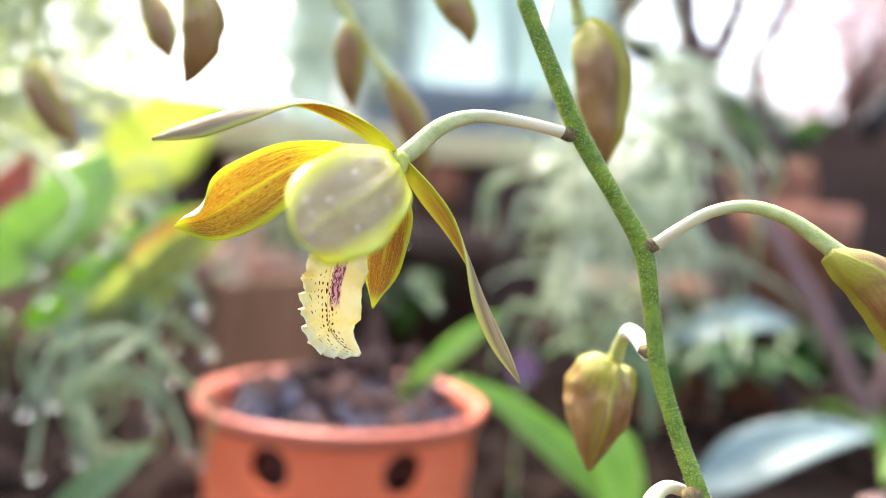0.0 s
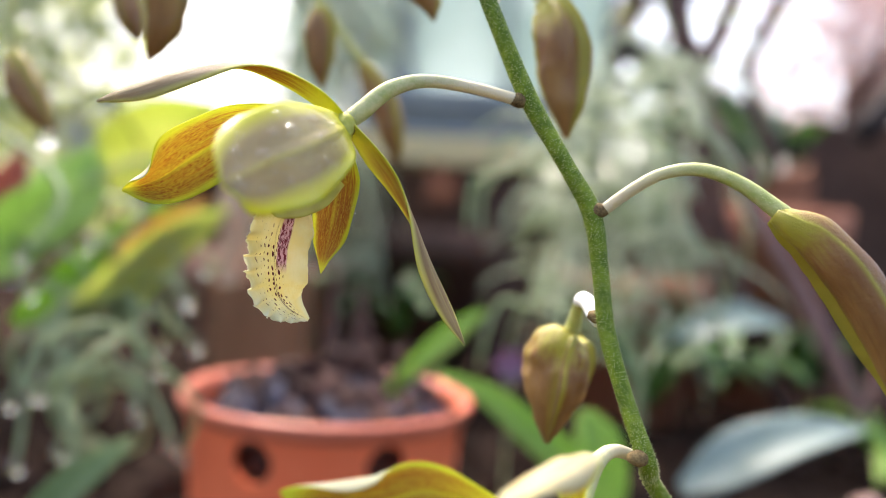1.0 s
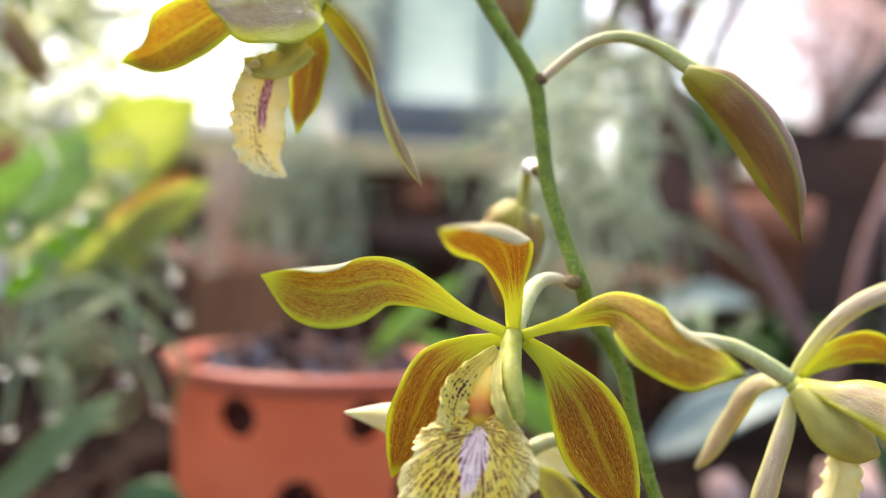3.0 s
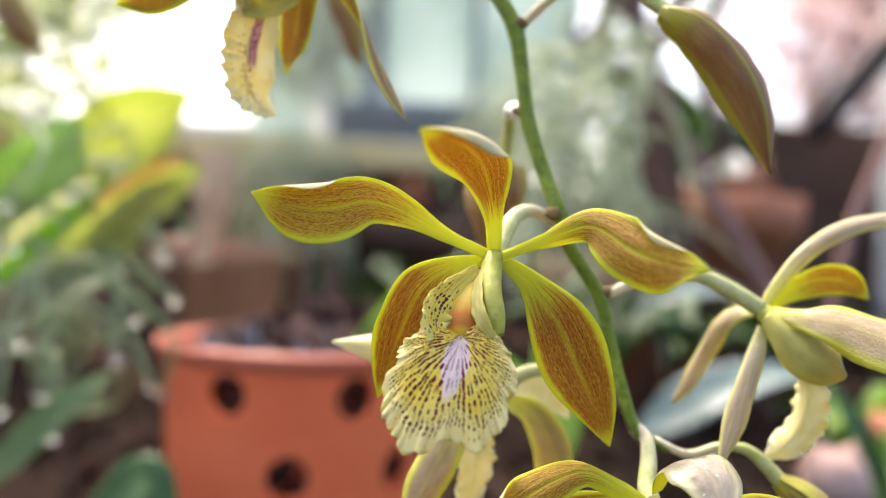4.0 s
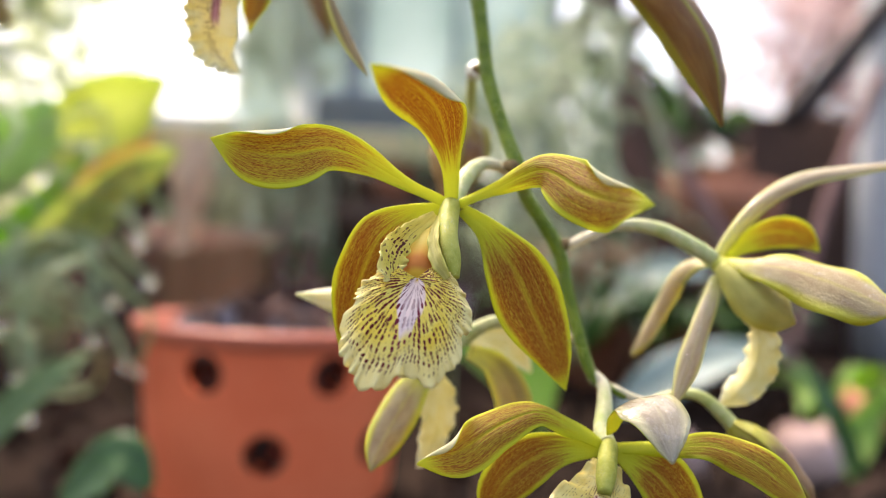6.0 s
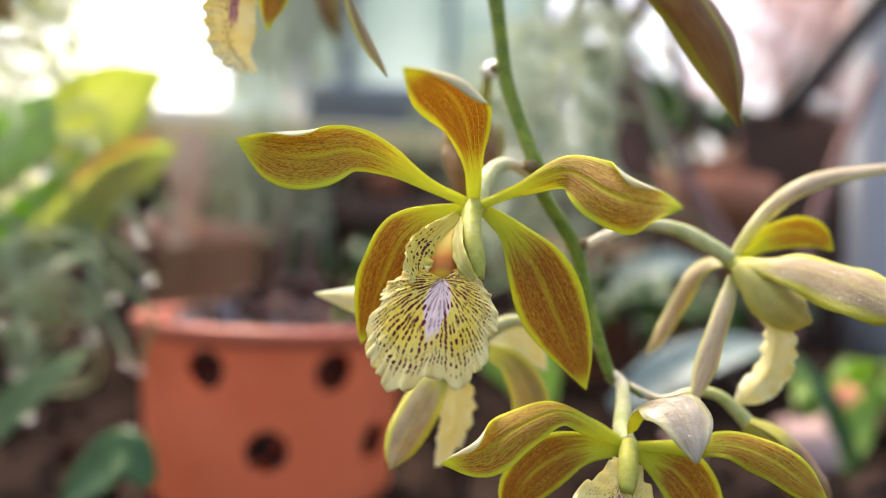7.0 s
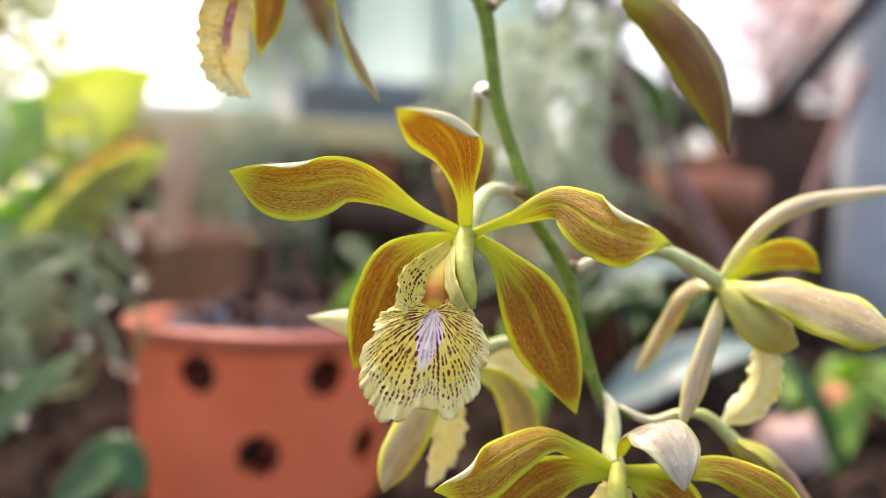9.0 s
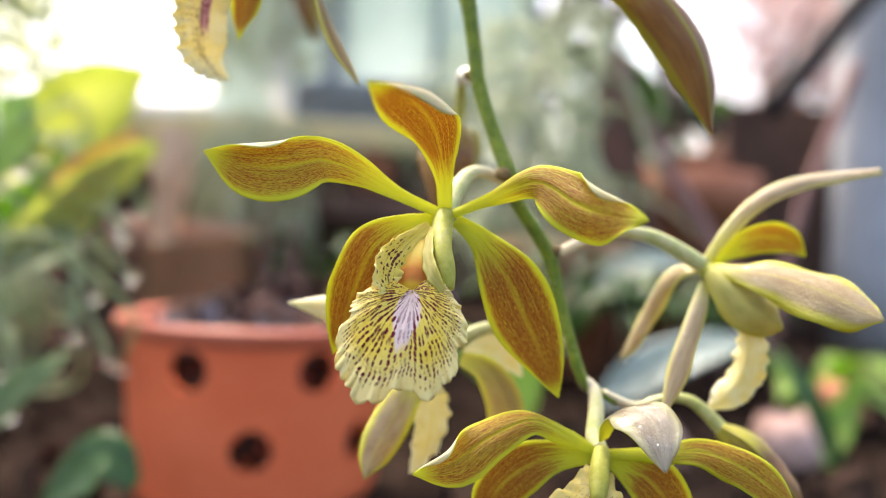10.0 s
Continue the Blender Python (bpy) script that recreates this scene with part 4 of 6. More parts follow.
sp = petal("petal", fa, [(-1.43, 11.47, 16.52), (-1.43, 10.65, 16.32), (-1.58, 9.78, 16.04), (-1.86, 9.1, 15.78), (-2.05, 8.62, 15.57), (-2.11, 8.42, 15.48)], [0.35, 0.95, 1.28, 1.2, 0.8, 0.15],
           [(-0.45, 0.4, -0.25), (-0.45, 0.4, -0.2), (-0.45, 0.4, -0.2)], cup=0.06, ripple=0.06, waves=2.5, seed=13, nu=36, nv=22, mats=(INNER, OLIVE_BACK))
for a, b, r in ((0.42, 0.35, 0.07), (0.5, 0.3, 0.05), (0.6, 0.45, 0.06), (0.72, 0.3, 0.05), (0.2, 0.45, 0.06), (0.35, 0.7, 0.04), (0.55, 0.75, 0.045), (0.8, 0.6, 0.05), (0.66, 0.2, 0.04), (0.28, 0.25, 0.05), (0.5, 0.55, 0.04), (0.75, 0.45, 0.05), (0.45, 0.15, 0.05), (0.32, 0.5, 0.035), (0.6, 0.62, 0.03), (0.7, 0.75, 0.04), (0.25, 0.6, 0.03)):
    droplet(*sp(a, b, False), r * 1.75)
sp = petal("sepal", fa, [(-1.49, 11.57, 16.4), (-1.51, 11.71, 16.01), (-1.56, 11.81, 15.52), (-1.64, 11.86, 14.93), (-1.73, 11.81, 14.39)], [0.2, 0.6, 0.76, 0.55, 0.02],
           [(-0.3, -1, 0.0), (-0.4, -0.95, 0.1)], cup=0.15, ripple=0.03, waves=3, seed=14, nu=36, mats=(SEPAL_FACE, OUTER))
droplet(*sp(0.55, 0.0), 0.06)
petal("sepal", fa, [(-1.37, 11.52, 16.55), (-1.0, 11.47, 16.16), (-0.64, 11.42, 15.72), (-0.34, 11.37, 15.18), (-0.08, 11.28, 14.57), (0.2, 11.23, 14.03), (0.47, 11.17, 13.59)], [0.2, 0.4, 0.42, 0.36, 0.34, 0.25, 0.03],
      [(-0.75, -0.6, -0.1), (-0.85, -0.5, -0.1), (-0.8, 0.5, 0.1), (-0.7, 0.7, 0.1)], cup=0.3, ripple=0.02, waves=2, seed=15, nu=36, mats=(GOLD_FACE, SEPAL_BACK))
petal("lip", fa, [(-2.08, 11.37, 15.45), (-2.21, 11.33, 15.12), (-2.29, 11.37, 14.75), (-2.31, 11.47, 14.38), (-2.29, 11.62, 14.09), (-2.16, 11.76, 13.86), (-1.88, 11.86, 13.69)], [0.5, 0.84, 0.86, 0.84, 0.74, 0.5, 0.05],
      [(0.1, -0.6, -0.75), (0.4, -0.9, -0.2), (0.45, -0.9, 0.0), (0.4, -0.9, 0.1)], mats=(LIP_SIDE, LIP_BACK), cup=0.4, ripple=0.11, waves=11, lobes=0.11, calm=0.1, power=2.4, seed=16, nu=170, nv=38, thick=0.045,
      label="pale yellow ruffled lip with a purple stripe")
petal("side_lobe", fa, [(-1.5, 11.42, 15.78), (-1.75, 11.3, 15.52), (-2.12, 11.2, 15.38), (-2.5, 11.2, 15.4)], [0.3, 0.42, 0.42, 0.2], [(0.0, -1, -0.1)], mats=(GREEN_BACK, GREEN_BACK), cup=0.5, ripple=0.04, waves=5, seed=17, nu=50, nv=16, label="olive-yellow folded side lobe")
droplet(np.array((-1.33, 11.33, 16.7)), np.array((0, 0, 1.0)), 0.07)

# -- the flower turned away --
fc = flower([(6.55, 11.75, 10.8), (6.18, 11.8, 11.02), (5.63, 11.85, 11.28), (4.99, 11.9, 11.35), (4.46, 11.9, 11.15), (4.03, 11.9, 10.92)], [0.16, 0.17, 0.15, 0.12, 0.11, 0.1],
            [(6.58, 11.75, 10.75), (6.7, 11.65, 10.66), (6.89, 11.6, 10.53), (7.02, 11.55, 10.42)], [0.15, 0.17, 0.15, 0.08], "orchid flower seen from behind and below")
petal("sepal", fc, [(6.6, 11.8, 10.84), (7.05, 11.9, 11.46), (7.6, 12.0, 12.0), (8.24, 12.1, 12.34), (8.98, 12.1, 12.52), (9.74, 12.0, 12.64)], [0.18, 0.26, 0.31, 0.35, 0.32, 0.2],
      [(-0.5, 0.7, -0.5), (-0.3, 0.6, -0.75)], cup=0.3, seed=21, mats=(INNER, PALE_BACK))
petal("petal", fc, [(6.76, 11.9, 10.88), (7.25, 12.1, 11.2), (7.78, 12.3, 11.37), (8.28, 12.4, 11.32), (8.63, 12.4, 11.05)], [0.2, 0.5, 0.62, 0.5, 0.05], [(0.1, -0.9, -0.35), (0, -0.9, -0.4)], cup=0.25, seed=22)
sp = petal("petal", fc, [(6.68, 11.6, 10.78), (7.06, 11.2, 10.74), (7.52, 10.8, 10.66), (7.99, 10.4, 10.48), (8.43, 10.1, 10.26), (8.74, 9.9, 10.1)], [0.22, 0.5, 0.8, 1.05, 0.8, 0.05],
           [(0.1, 0.85, -0.5), (0, 0.85, -0.5)], cup=0.3, ripple=0.05, waves=3, seed=23, nu=36, mats=(INNER, TAN_BACK))
for a, b, r in ((0.3, 0.3, 0.05), (0.7, 0.3, 0.05), (0.8, 0.5, 0.06), (0.85, 0.2, 0.05), (0.6, 0.2, 0.04), (0.22, 0.55, 0.09), (0.5, 0.5, 0.05), (0.75, 0.7, 0.05)):
    droplet(*sp(a, b, False), r * 1.4)
sp = petal("sepal", fc, [(6.5, 11.8, 10.73), (6.3, 12.1, 10.72), (6.12, 12.5, 10.43), (5.95, 12.8, 9.91), (5.73, 13.0, 9.34), (5.52, 13.2, 8.92)], [0.16, 0.34, 0.38, 0.34, 0.3, 0.08],
           [(0.3, 0.75, -0.6), (0.5, 0.8, -0.3)], cup=0.3, ripple=0.03, waves=3, seed=24, mats=(INNER, PALE_BACK))
for a in (0.2, 0.3, 0.42, 0.55, 0.75):
    droplet(*sp(a, 0.4, False), 0.055)
sp = petal("sepal", fc, [(6.59, 11.7, 10.52), (6.4, 11.4, 10.08), (6.15, 11.1, 9.57), (5.93, 10.9, 9.02), (5.68, 10.7, 8.45)], [0.18, 0.3, 0.34, 0.36, 0.1],
           [(0.1, 1, -0.1), (0.2, 0.95, 0.1)], cup=0.35, seed=25, mats=(INNER, PALE_BACK))
for a in (0.12, 0.2, 0.3, 0.5, 0.62, 0.7):
    droplet(*sp(a, 0.4, False), 0.055)
petal("side_lobe", fc, [(6.6, 11.55, 10.73), (6.8, 11.3, 10.49), (7.1, 11.1, 10.17), (7.48, 11.05, 9.93), (7.69, 11.05, 9.82)], [0.3, 0.6, 0.8, 0.62, 0.1], [(0.3, 0.9, -0.3), (0.2, 0.95, -0.2)], mats=(INNER, GREEN_BACK), cup=0.45, ripple=0.03, waves=4, seed=27, label="green-yellow folded lobe of the lip")
petal("lip", fc, [(6.94, 11.5, 10.24), (7.21, 11.45, 9.82), (7.3, 11.5, 9.37), (7.25, 11.65, 8.9), (7.04, 11.8, 8.51), (6.86, 12.0, 8.29)], [0.3, 0.55, 0.62, 0.64, 0.52, 0.14],
      [(0.7, 0.6, -0.3), (0.8, 0.5, 0.0), (0.6, 0.7, 0.2)], mats=(LIP_BACK, LIP_BACK), cup=0.4, ripple=0.06, waves=8, lobes=0.12, seed=26, nu=120, nv=24, label="pale yellow frilled lip seen edge-on")

# -- the flower low on the spray --
fd = flower([(4.57, 10.3, 7.85), (4.54, 10.6, 8.0), (4.63, 11.0, 8.33), (4.64, 11.3, 8.62), (4.48, 11.4, 8.79)], [0.15, 0.17, 0.15, 0.12, 0.1],
            [(4.59, 10.3, 7.83), (4.52, 10.0, 7.72), (4.43, 9.6, 7.53), (4.38, 9.4, 7.34)], [0.14, 0.15, 0.15, 0.1], "open brown and yellow orchid flower low on the stem")
sp = petal("petal", fd, [(4.49, 10.25, 7.84), (3.99, 10.0, 8.13), (3.4, 9.7, 8.39), (2.78, 9.4, 8.21), (2.25, 9.2, 7.87), (1.67, 9.1, 7.7)], [0.16, 0.3, 0.42, 0.66, 0.74, 0.03],
           [(0.2, -0.9, 0.5), (0.1, -0.75, 0.7), (-0.1, -0.9, 0.35)], cup=-0.25, ripple=0.05, waves=3, fold=3.0, hinge=(0.1, 0.85, 0.17), mats=(INNER, CREAM_BACK), seed=31, nu=56, nv=36)
droplet(*sp(0.75, 0.8), 0.05)
petal("petal", fd, [(4.68, 10.25, 7.81), (5.36, 10.0, 7.9), (5.99, 9.8, 8.0), (6.53, 9.6, 7.86), (7.01, 9.5, 7.55), (7.32, 9.4, 7.3)], [0.16, 0.26, 0.45, 0.6, 0.5, 0.03], [(0, -0.9, 0.5), (-0.2, -0.9, 0.5)], cup=-0.15, ripple=0.05, waves=3, seed=32, nu=36)
sp = petal("sepal", fd, [(4.62, 10.25, 8.05), (4.67, 9.95, 8.45), (4.86, 9.5, 8.68), (5.01, 9.1, 8.6), (5.08, 8.8, 8.33), (5.12, 8.6, 8.0)], [0.24, 0.5, 0.9, 1.0, 0.62, 0.05],
           [(0.5, -0.8, 0.0), (0.35, -0.3, -0.8), (-0.1, 0.6, -0.75), (-0.25, 0.9, -0.3)], cup=0.12, ripple=0.03, waves=3, seed=33, nu=36, mats=(INNER, WET_BACK))
for k in range(14):
    rr = random.Random(100 + k)
    droplet(*sp(rr.uniform(0.45, 0.85), rr.uniform(0.15, 0.85), False), rr.uniform(0.03, 0.075))
petal("sepal", fd, [(4.44, 10.2, 7.78), (3.84, 10.1, 7.78), (3.32, 10.1, 7.56), (2.91, 10.2, 7.1), (2.73, 10.4, 6.52)], [0.2, 0.5, 0.8, 0.7, 0.1], [(0.1, -1, 0.4), (0.2, -1, 0.2)], cup=0.1, seed=34, mats=(SEPAL_FACE, OUTER))
petal("sepal", fd, [(4.69, 10.2, 7.74), (5.05, 10.1, 7.62), (5.42, 10.1, 7.37), (5.74, 10.2, 6.91), (5.97, 10.4, 6.3)], [0.2, 0.6, 0.85, 0.7, 0.1], [(-0.1, -1, 0.4), (-0.2, -1, 0.2)], cup=0.1, seed=35, mats=(SEPAL_FACE, OUTER))
petal("lip", fd, [(4.49, 10.0, 7.63), (4.36, 9.5, 7.35), (4.26, 9.2, 7.03), (4.26, 9.2, 6.29)], [0.4, 0.9, 1.5, 0.6], [(0, -0.9, 0.4), (0, -1, 0)], mats=(LIP, LIP_BACK), ripple=0.06, waves=6, seed=36, nu=40, nv=24, label="pale yellow ruffled lip with maroon dots")
for p in ((4.35, 9.75, 7.68), (4.47, 9.75, 7.72), (4.35, 9.5, 7.6)):
    droplet(np.array(p), np.array((0, -1, 0.3)), 0.05)

# -- the flower half hidden behind --
fh = flower([(1.92, 11.9, 9.01), (2.22, 12.0, 9.16), (2.53, 12.0, 9.4), (2.91, 12.0, 9.54), (3.41, 11.9, 9.44), (3.91, 11.8, 9.27), (4.25, 11.75, 9.39)], [0.14, 0.16, 0.15, 0.13, 0.11, 0.1, 0.09],
            [(1.92, 11.9, 9.01), (1.77, 11.7, 8.79), (1.64, 11.6, 8.5)], [0.15, 0.18, 0.12], "half-hidden orchid flower seen from behind")
petal("sepal", fh, [(1.82, 11.9, 8.96), (1.25, 11.8, 9.35), (0.69, 11.7, 9.64), (0.1, 11.6, 9.82), (-0.63, 11.5, 9.88)], [0.2, 0.45, 0.6, 0.5, 0.03], [(0.1, 0.9, -0.4), (0, 0.9, -0.4)], mats=(INNER, LIP_BACK), cup=0.4, seed=41,
      label="cream-green pointed sepal")
sp = petal("sepal", fh, [(1.68, 11.7, 8.69), (1.4, 11.5, 8.27), (1.14, 11.3, 7.77), (0.94, 11.2, 7.35), (0.83, 11.1, 7.02)], [0.3, 0.6, 0.68, 0.5, 0.03], [(0.2, 0.95, 0.1), (0.1, 1, 0)], cup=0.25, seed=42, mats=(INNER, TAN_BACK))
droplet(*sp(0.93, 0.5, False), 0.045)
droplet(*sp(0.5, 0.7, False), 0.03)
petal("sepal", fh, [(2.38, 12.0, 8.97), (2.86, 12.2, 8.75), (3.21, 12.3, 8.23), (3.3, 12.4, 7.59), (3.13, 12.5, 6.92)], [0.25, 0.5, 0.68, 0.6, 0.05], [(-0.3, -0.9, 0.2), (-0.2, -0.95, 0.2)], mats=(OUTER, INNER), cup=0.3, seed=43)
petal("petal", fh, [(2.43, 12.1, 9.06), (2.76, 12.5, 9.12), (3.23, 12.9, 8.97), (3.62, 13.2, 8.5)], [0.2, 0.5, 0.55, 0.05], [(0, -0.9, 0.3)], mats=(LIP_BACK, LIP_BACK), cup=0.3, seed=45)
petal("lip", fh, [(1.68, 11.8, 8.62), (1.86, 11.9, 8.15), (1.84, 12.0, 7.52), (1.61, 12.1, 6.87)], [0.4, 0.65, 0.6, 0.15], [(0.3, -0.9, 0.1), (0.5, -0.8, 0.1)], mats=(LIP_BACK, LIP_BACK), cup=0.2, ripple=0.06, waves=7, lobes=0.12, seed=44, nu=120, nv=22,
      label="pale yellow frilled lip")

# -- buds on the spray --
bud(orchid, [(4.59, 11.48, 15.67), (4.81, 11.42, 15.53), (5.16, 11.37, 15.33), (5.67, 11.28, 14.76), (6.07, 11.18, 14.0), (6.38, 11.11, 13.0)], [0.14, 0.26, 0.37, 0.42, 0.34, 0.03], "long closed olive-brown bud",
    [(2.33, 12.2, 15.57), (2.65, 12.0, 15.86), (3.08, 11.81, 16.15), (3.6, 11.71, 16.24), (4.14, 11.62, 16.07), (4.63, 11.5, 15.73), (4.8, 11.48, 15.62)], (0.1, 0.1, 0.1, 0.11, 0.12, 0.145, 0.15), seed=0.1, flip=True)
bud(orchid, [(2.2, 14.13, 13.53), (2.14, 14.13, 13.4), (2.07, 14.23, 12.99), (2.03, 14.23, 12.49), (1.97, 14.23, 11.99), (1.93, 14.23, 11.54)], [0.16, 0.47, 0.64, 0.56, 0.34, 0.05], "short hanging yellow-brown bud",
    [(2.39, 12.29, 13.94), (2.32, 12.68, 14.14), (2.24, 13.16, 14.18), (2.24, 13.75, 13.94), (2.23, 14.13, 13.56)], (0.09, 0.1, 0.1, 0.12, 0.16), seed=0.2, lump=0.1)
# Added white sleeve: stands in for the overexposed glisten on the bud's stalk.
tube("bract", orchid, [(2.4, 12.22, 13.9), (2.35, 12.34, 14.04), (2.3, 12.58, 14.15), (2.24, 12.97, 14.2), (2.2, 13.26, 14.13)], [0.08, 0.13, 0.13, 0.125, 0.09], WHITE_GLINT, "white sleeve standing in for glisten on a flower stalk", n=14, sides=10)
bud(orchid, [(1.37, 15.68, 19.62), (1.55, 15.68, 19.42), (1.79, 15.58, 18.87), (1.87, 15.58, 18.24), (1.95, 15.49, 17.59), (2.0, 15.49, 17.0)], [0.2, 0.38, 0.52, 0.52, 0.34, 0.04], "hanging brown bud on a thin stalk",
    [(0.48, 12.68, 18.56), (0.7, 14.04, 19.71), (0.99, 15.0, 20.23), (1.23, 15.58, 20.01), (1.35, 15.68, 19.62)], (0.1, 0.1, 0.1, 0.12, 0.17), seed=1.7)
bud(orchid, [(6.91, 11.6, 8.0), (7.23, 11.5, 7.79), (7.56, 11.4, 7.44), (7.93, 11.3, 7.0), (8.24, 11.3, 6.53)], [0.15, 0.3, 0.4, 0.35, 0.05], "green-yellow bud low on the spray",
    [(4.82, 11.45, 8.56), (5.41, 11.6, 8.33), (5.93, 11.7, 8.46), (6.38, 11.7, 8.45), (6.72, 11.65, 8.21), (6.97, 11.6, 7.95)], (0.08, 0.08, 0.09, 0.11, 0.14, 0.15), seed=0.4)

# ================= buds of a second spray, farther back =================
spray = thing("orchid_spray", (-4.08, 19.36, 23.87), "blurred second orchid spray with hanging brown buds", "orchid")
tube("stem", spray, [(-5.85, 16.46, 23.28), (-5.36, 17.91, 23.16), (-4.57, 19.36, 23.05), (-3.37, 20.33, 22.8), (-1.27, 19.36, 22.39)], [0.16, 0.16, 0.15, 0.13, 0.1], STALK, n=40, sides=12)
for spine, radii, ped in (
        ([(-6.23, 15.78, 20.11), (-6.14, 15.78, 19.84), (-6.04, 15.78, 19.29), (-6.12, 15.78, 18.62), (-6.29, 15.78, 18.08)], [0.16, 0.33, 0.44, 0.32, 0.03], [(-5.57, 17.42, 23.11), (-5.79, 16.46, 22.25), (-5.97, 15.88, 21.32), (-6.18, 15.78, 20.61), (-6.23, 15.78, 20.11)]),
        ([(-8.49, 18.39, 20.68), (-8.34, 18.39, 20.43), (-8.08, 18.39, 19.93), (-7.88, 18.39, 19.42), (-7.68, 18.39, 18.99)], [0.14, 0.28, 0.36, 0.3, 0.04], [(-5.8, 16.65, 23.2), (-7.06, 17.42, 22.75), (-8.15, 18.2, 22.17), (-8.5, 18.39, 21.33), (-8.49, 18.39, 20.68)]),
        ([(-13.73, 23.23, 19.6), (-13.6, 23.23, 19.2), (-13.25, 23.23, 18.47), (-12.8, 23.23, 17.75), (-12.28, 23.23, 17.15)], [0.15, 0.4, 0.52, 0.42, 0.04], [(-5.93, 16.65, 23.37), (-9.34, 19.36, 23.68), (-12.7, 22.26, 22.68), (-13.78, 23.23, 21.01), (-13.73, 23.23, 19.6)]),
        ([(-3.73, 19.36, 20.25), (-3.73, 19.36, 20.07), (-3.73, 19.36, 19.6), (-3.68, 19.36, 18.93), (-3.59, 19.36, 18.23)], [0.16, 0.3, 0.4, 0.32, 0.03], [(-4.3, 19.65, 23.05), (-4.29, 19.46, 22.03), (-4.17, 19.36, 20.93), (-3.86, 19.36, 20.47), (-3.73, 19.36, 20.25)]),
        ([(-3.02, 21.3, 19.36), (-2.78, 21.3, 19.01), (-2.36, 21.3, 18.36), (-2.09, 21.3, 17.64), (-1.88, 21.3, 16.73)], [0.15, 0.28, 0.4, 0.36, 0.05], [(-4.15, 19.94, 23.03), (-4.15, 20.33, 21.51), (-4.0, 20.91, 20.69), (-3.59, 21.3, 20.07), (-3.02, 21.3, 19.36)]),
        ([(-1.43, 16.46, 20.5), (-1.3, 16.46, 20.28), (-1.05, 16.46, 19.95), (-0.86, 16.46, 19.68), (-0.74, 16.46, 19.31)], [0.14, 0.3, 0.36, 0.26, 0.03], [(-1.81, 19.36, 22.39), (-1.94, 18.39, 22.12), (-1.9, 17.42, 21.51), (-1.65, 16.65, 20.9), (-1.43, 16.46, 20.5)])):
    bud(spray, spine, radii, "hanging brown bud", ped, (0.1, 0.1, 0.1, 0.12, 0.15), seed=len(radii) + spine[0][0])

# ---- water drops ----
ball = bmesh.new()
bmesh.ops.create_uvsphere(ball, u_segments=14, v_segments=10, radius=CM)
drop_mesh = bpy.data.meshes.new("water_drop")
ball.to_mesh(drop_mesh)
ball.free()
drop_mesh.materials.append(WET_DROP)
drop_mesh.polygons.foreach_set("use_smooth", [True] * len(drop_mesh.polygons))
dew_mesh = drop_mesh.copy()
dew_mesh.materials[0] = WATER


def water_drop(at, normal, r, flat, label, group):
    ob = new("water_drop", drop_mesh if flat < 1 else dew_mesh)
    ob.matrix_world = Matrix.Translation(Vector(at) * CM) @ Vector(normal).to_track_quat("Z", "Y").to_matrix().to_4x4() @ Matrix.Diagonal((r, r, r * flat, 1))
    tagged(ob, label, "water drop", group)


for at, nrm, r in drops:
    water_drop(np.asarray(at) - unit(np.asarray(nrm, float)) * r * 0.36, nrm, r * 1.15, 0.9, "clear round water drop on an orchid petal", "water drops on the petals")

# ================= ground and the pot =================
PX, PY, PZ = -6.6, 38.0, 7.05


def dip(x, y):
    """The shallow hollow in which the pot stands."""
    return 1.1 * math.exp(-((x - PX) ** 2 + (y - PY) ** 2) / 300)


gv, gf = [], []
G = 60
for i in range(G + 1):
    for j in range(G + 1):
        x, y = (3.2 * (i / G - 0.5)) ** 5 * 900 + 280 * (i / G - 0.5), (3.2 * (j / G - 0.5)) ** 5 * 900 + 280 * (j / G - 0.5) + 50
        gv.append((x, y, -0.45 - dip(x, y) + 0.4 * noise.noise(Vector((x * 0.25, y * 0.25, 0)))))
for i in range(G):
    for j in range(G):
        a = i * (G + 1) + j
        gf.append((a, a + G + 1, a + G + 2, a + 1))
tagged(link("ground", gv, gf, (SOIL,)), "dark brown damp soil ground", "ground", kind="structure")

pot = thing("plant_pot", (PX, PY, -1.3), "round orange plastic orchid pot with drainage holes", "pot")


def lathe(profile, sides=160, cx=PX, cy=PY):
    p = np.array(profile, float)
    th = np.linspace(0, 2 * np.pi, sides, endpoint=False)
    v = np.stack([cx + p[:, :1] * np.cos(th), cy + p[:, :1] * np.sin(th), np.repeat(p[:, 1:], sides, 1)], -1).reshape(-1, 3)
    n = len(p)
    k, j = np.arange(n - 1)[:, None] * sides, np.arange(sides)[None]
    return v, np.stack([k + j, k + (j + 1) % sides, k + sides + (j + 1) % sides, k + sides + j], -1).reshape(-1, 4).tolist()


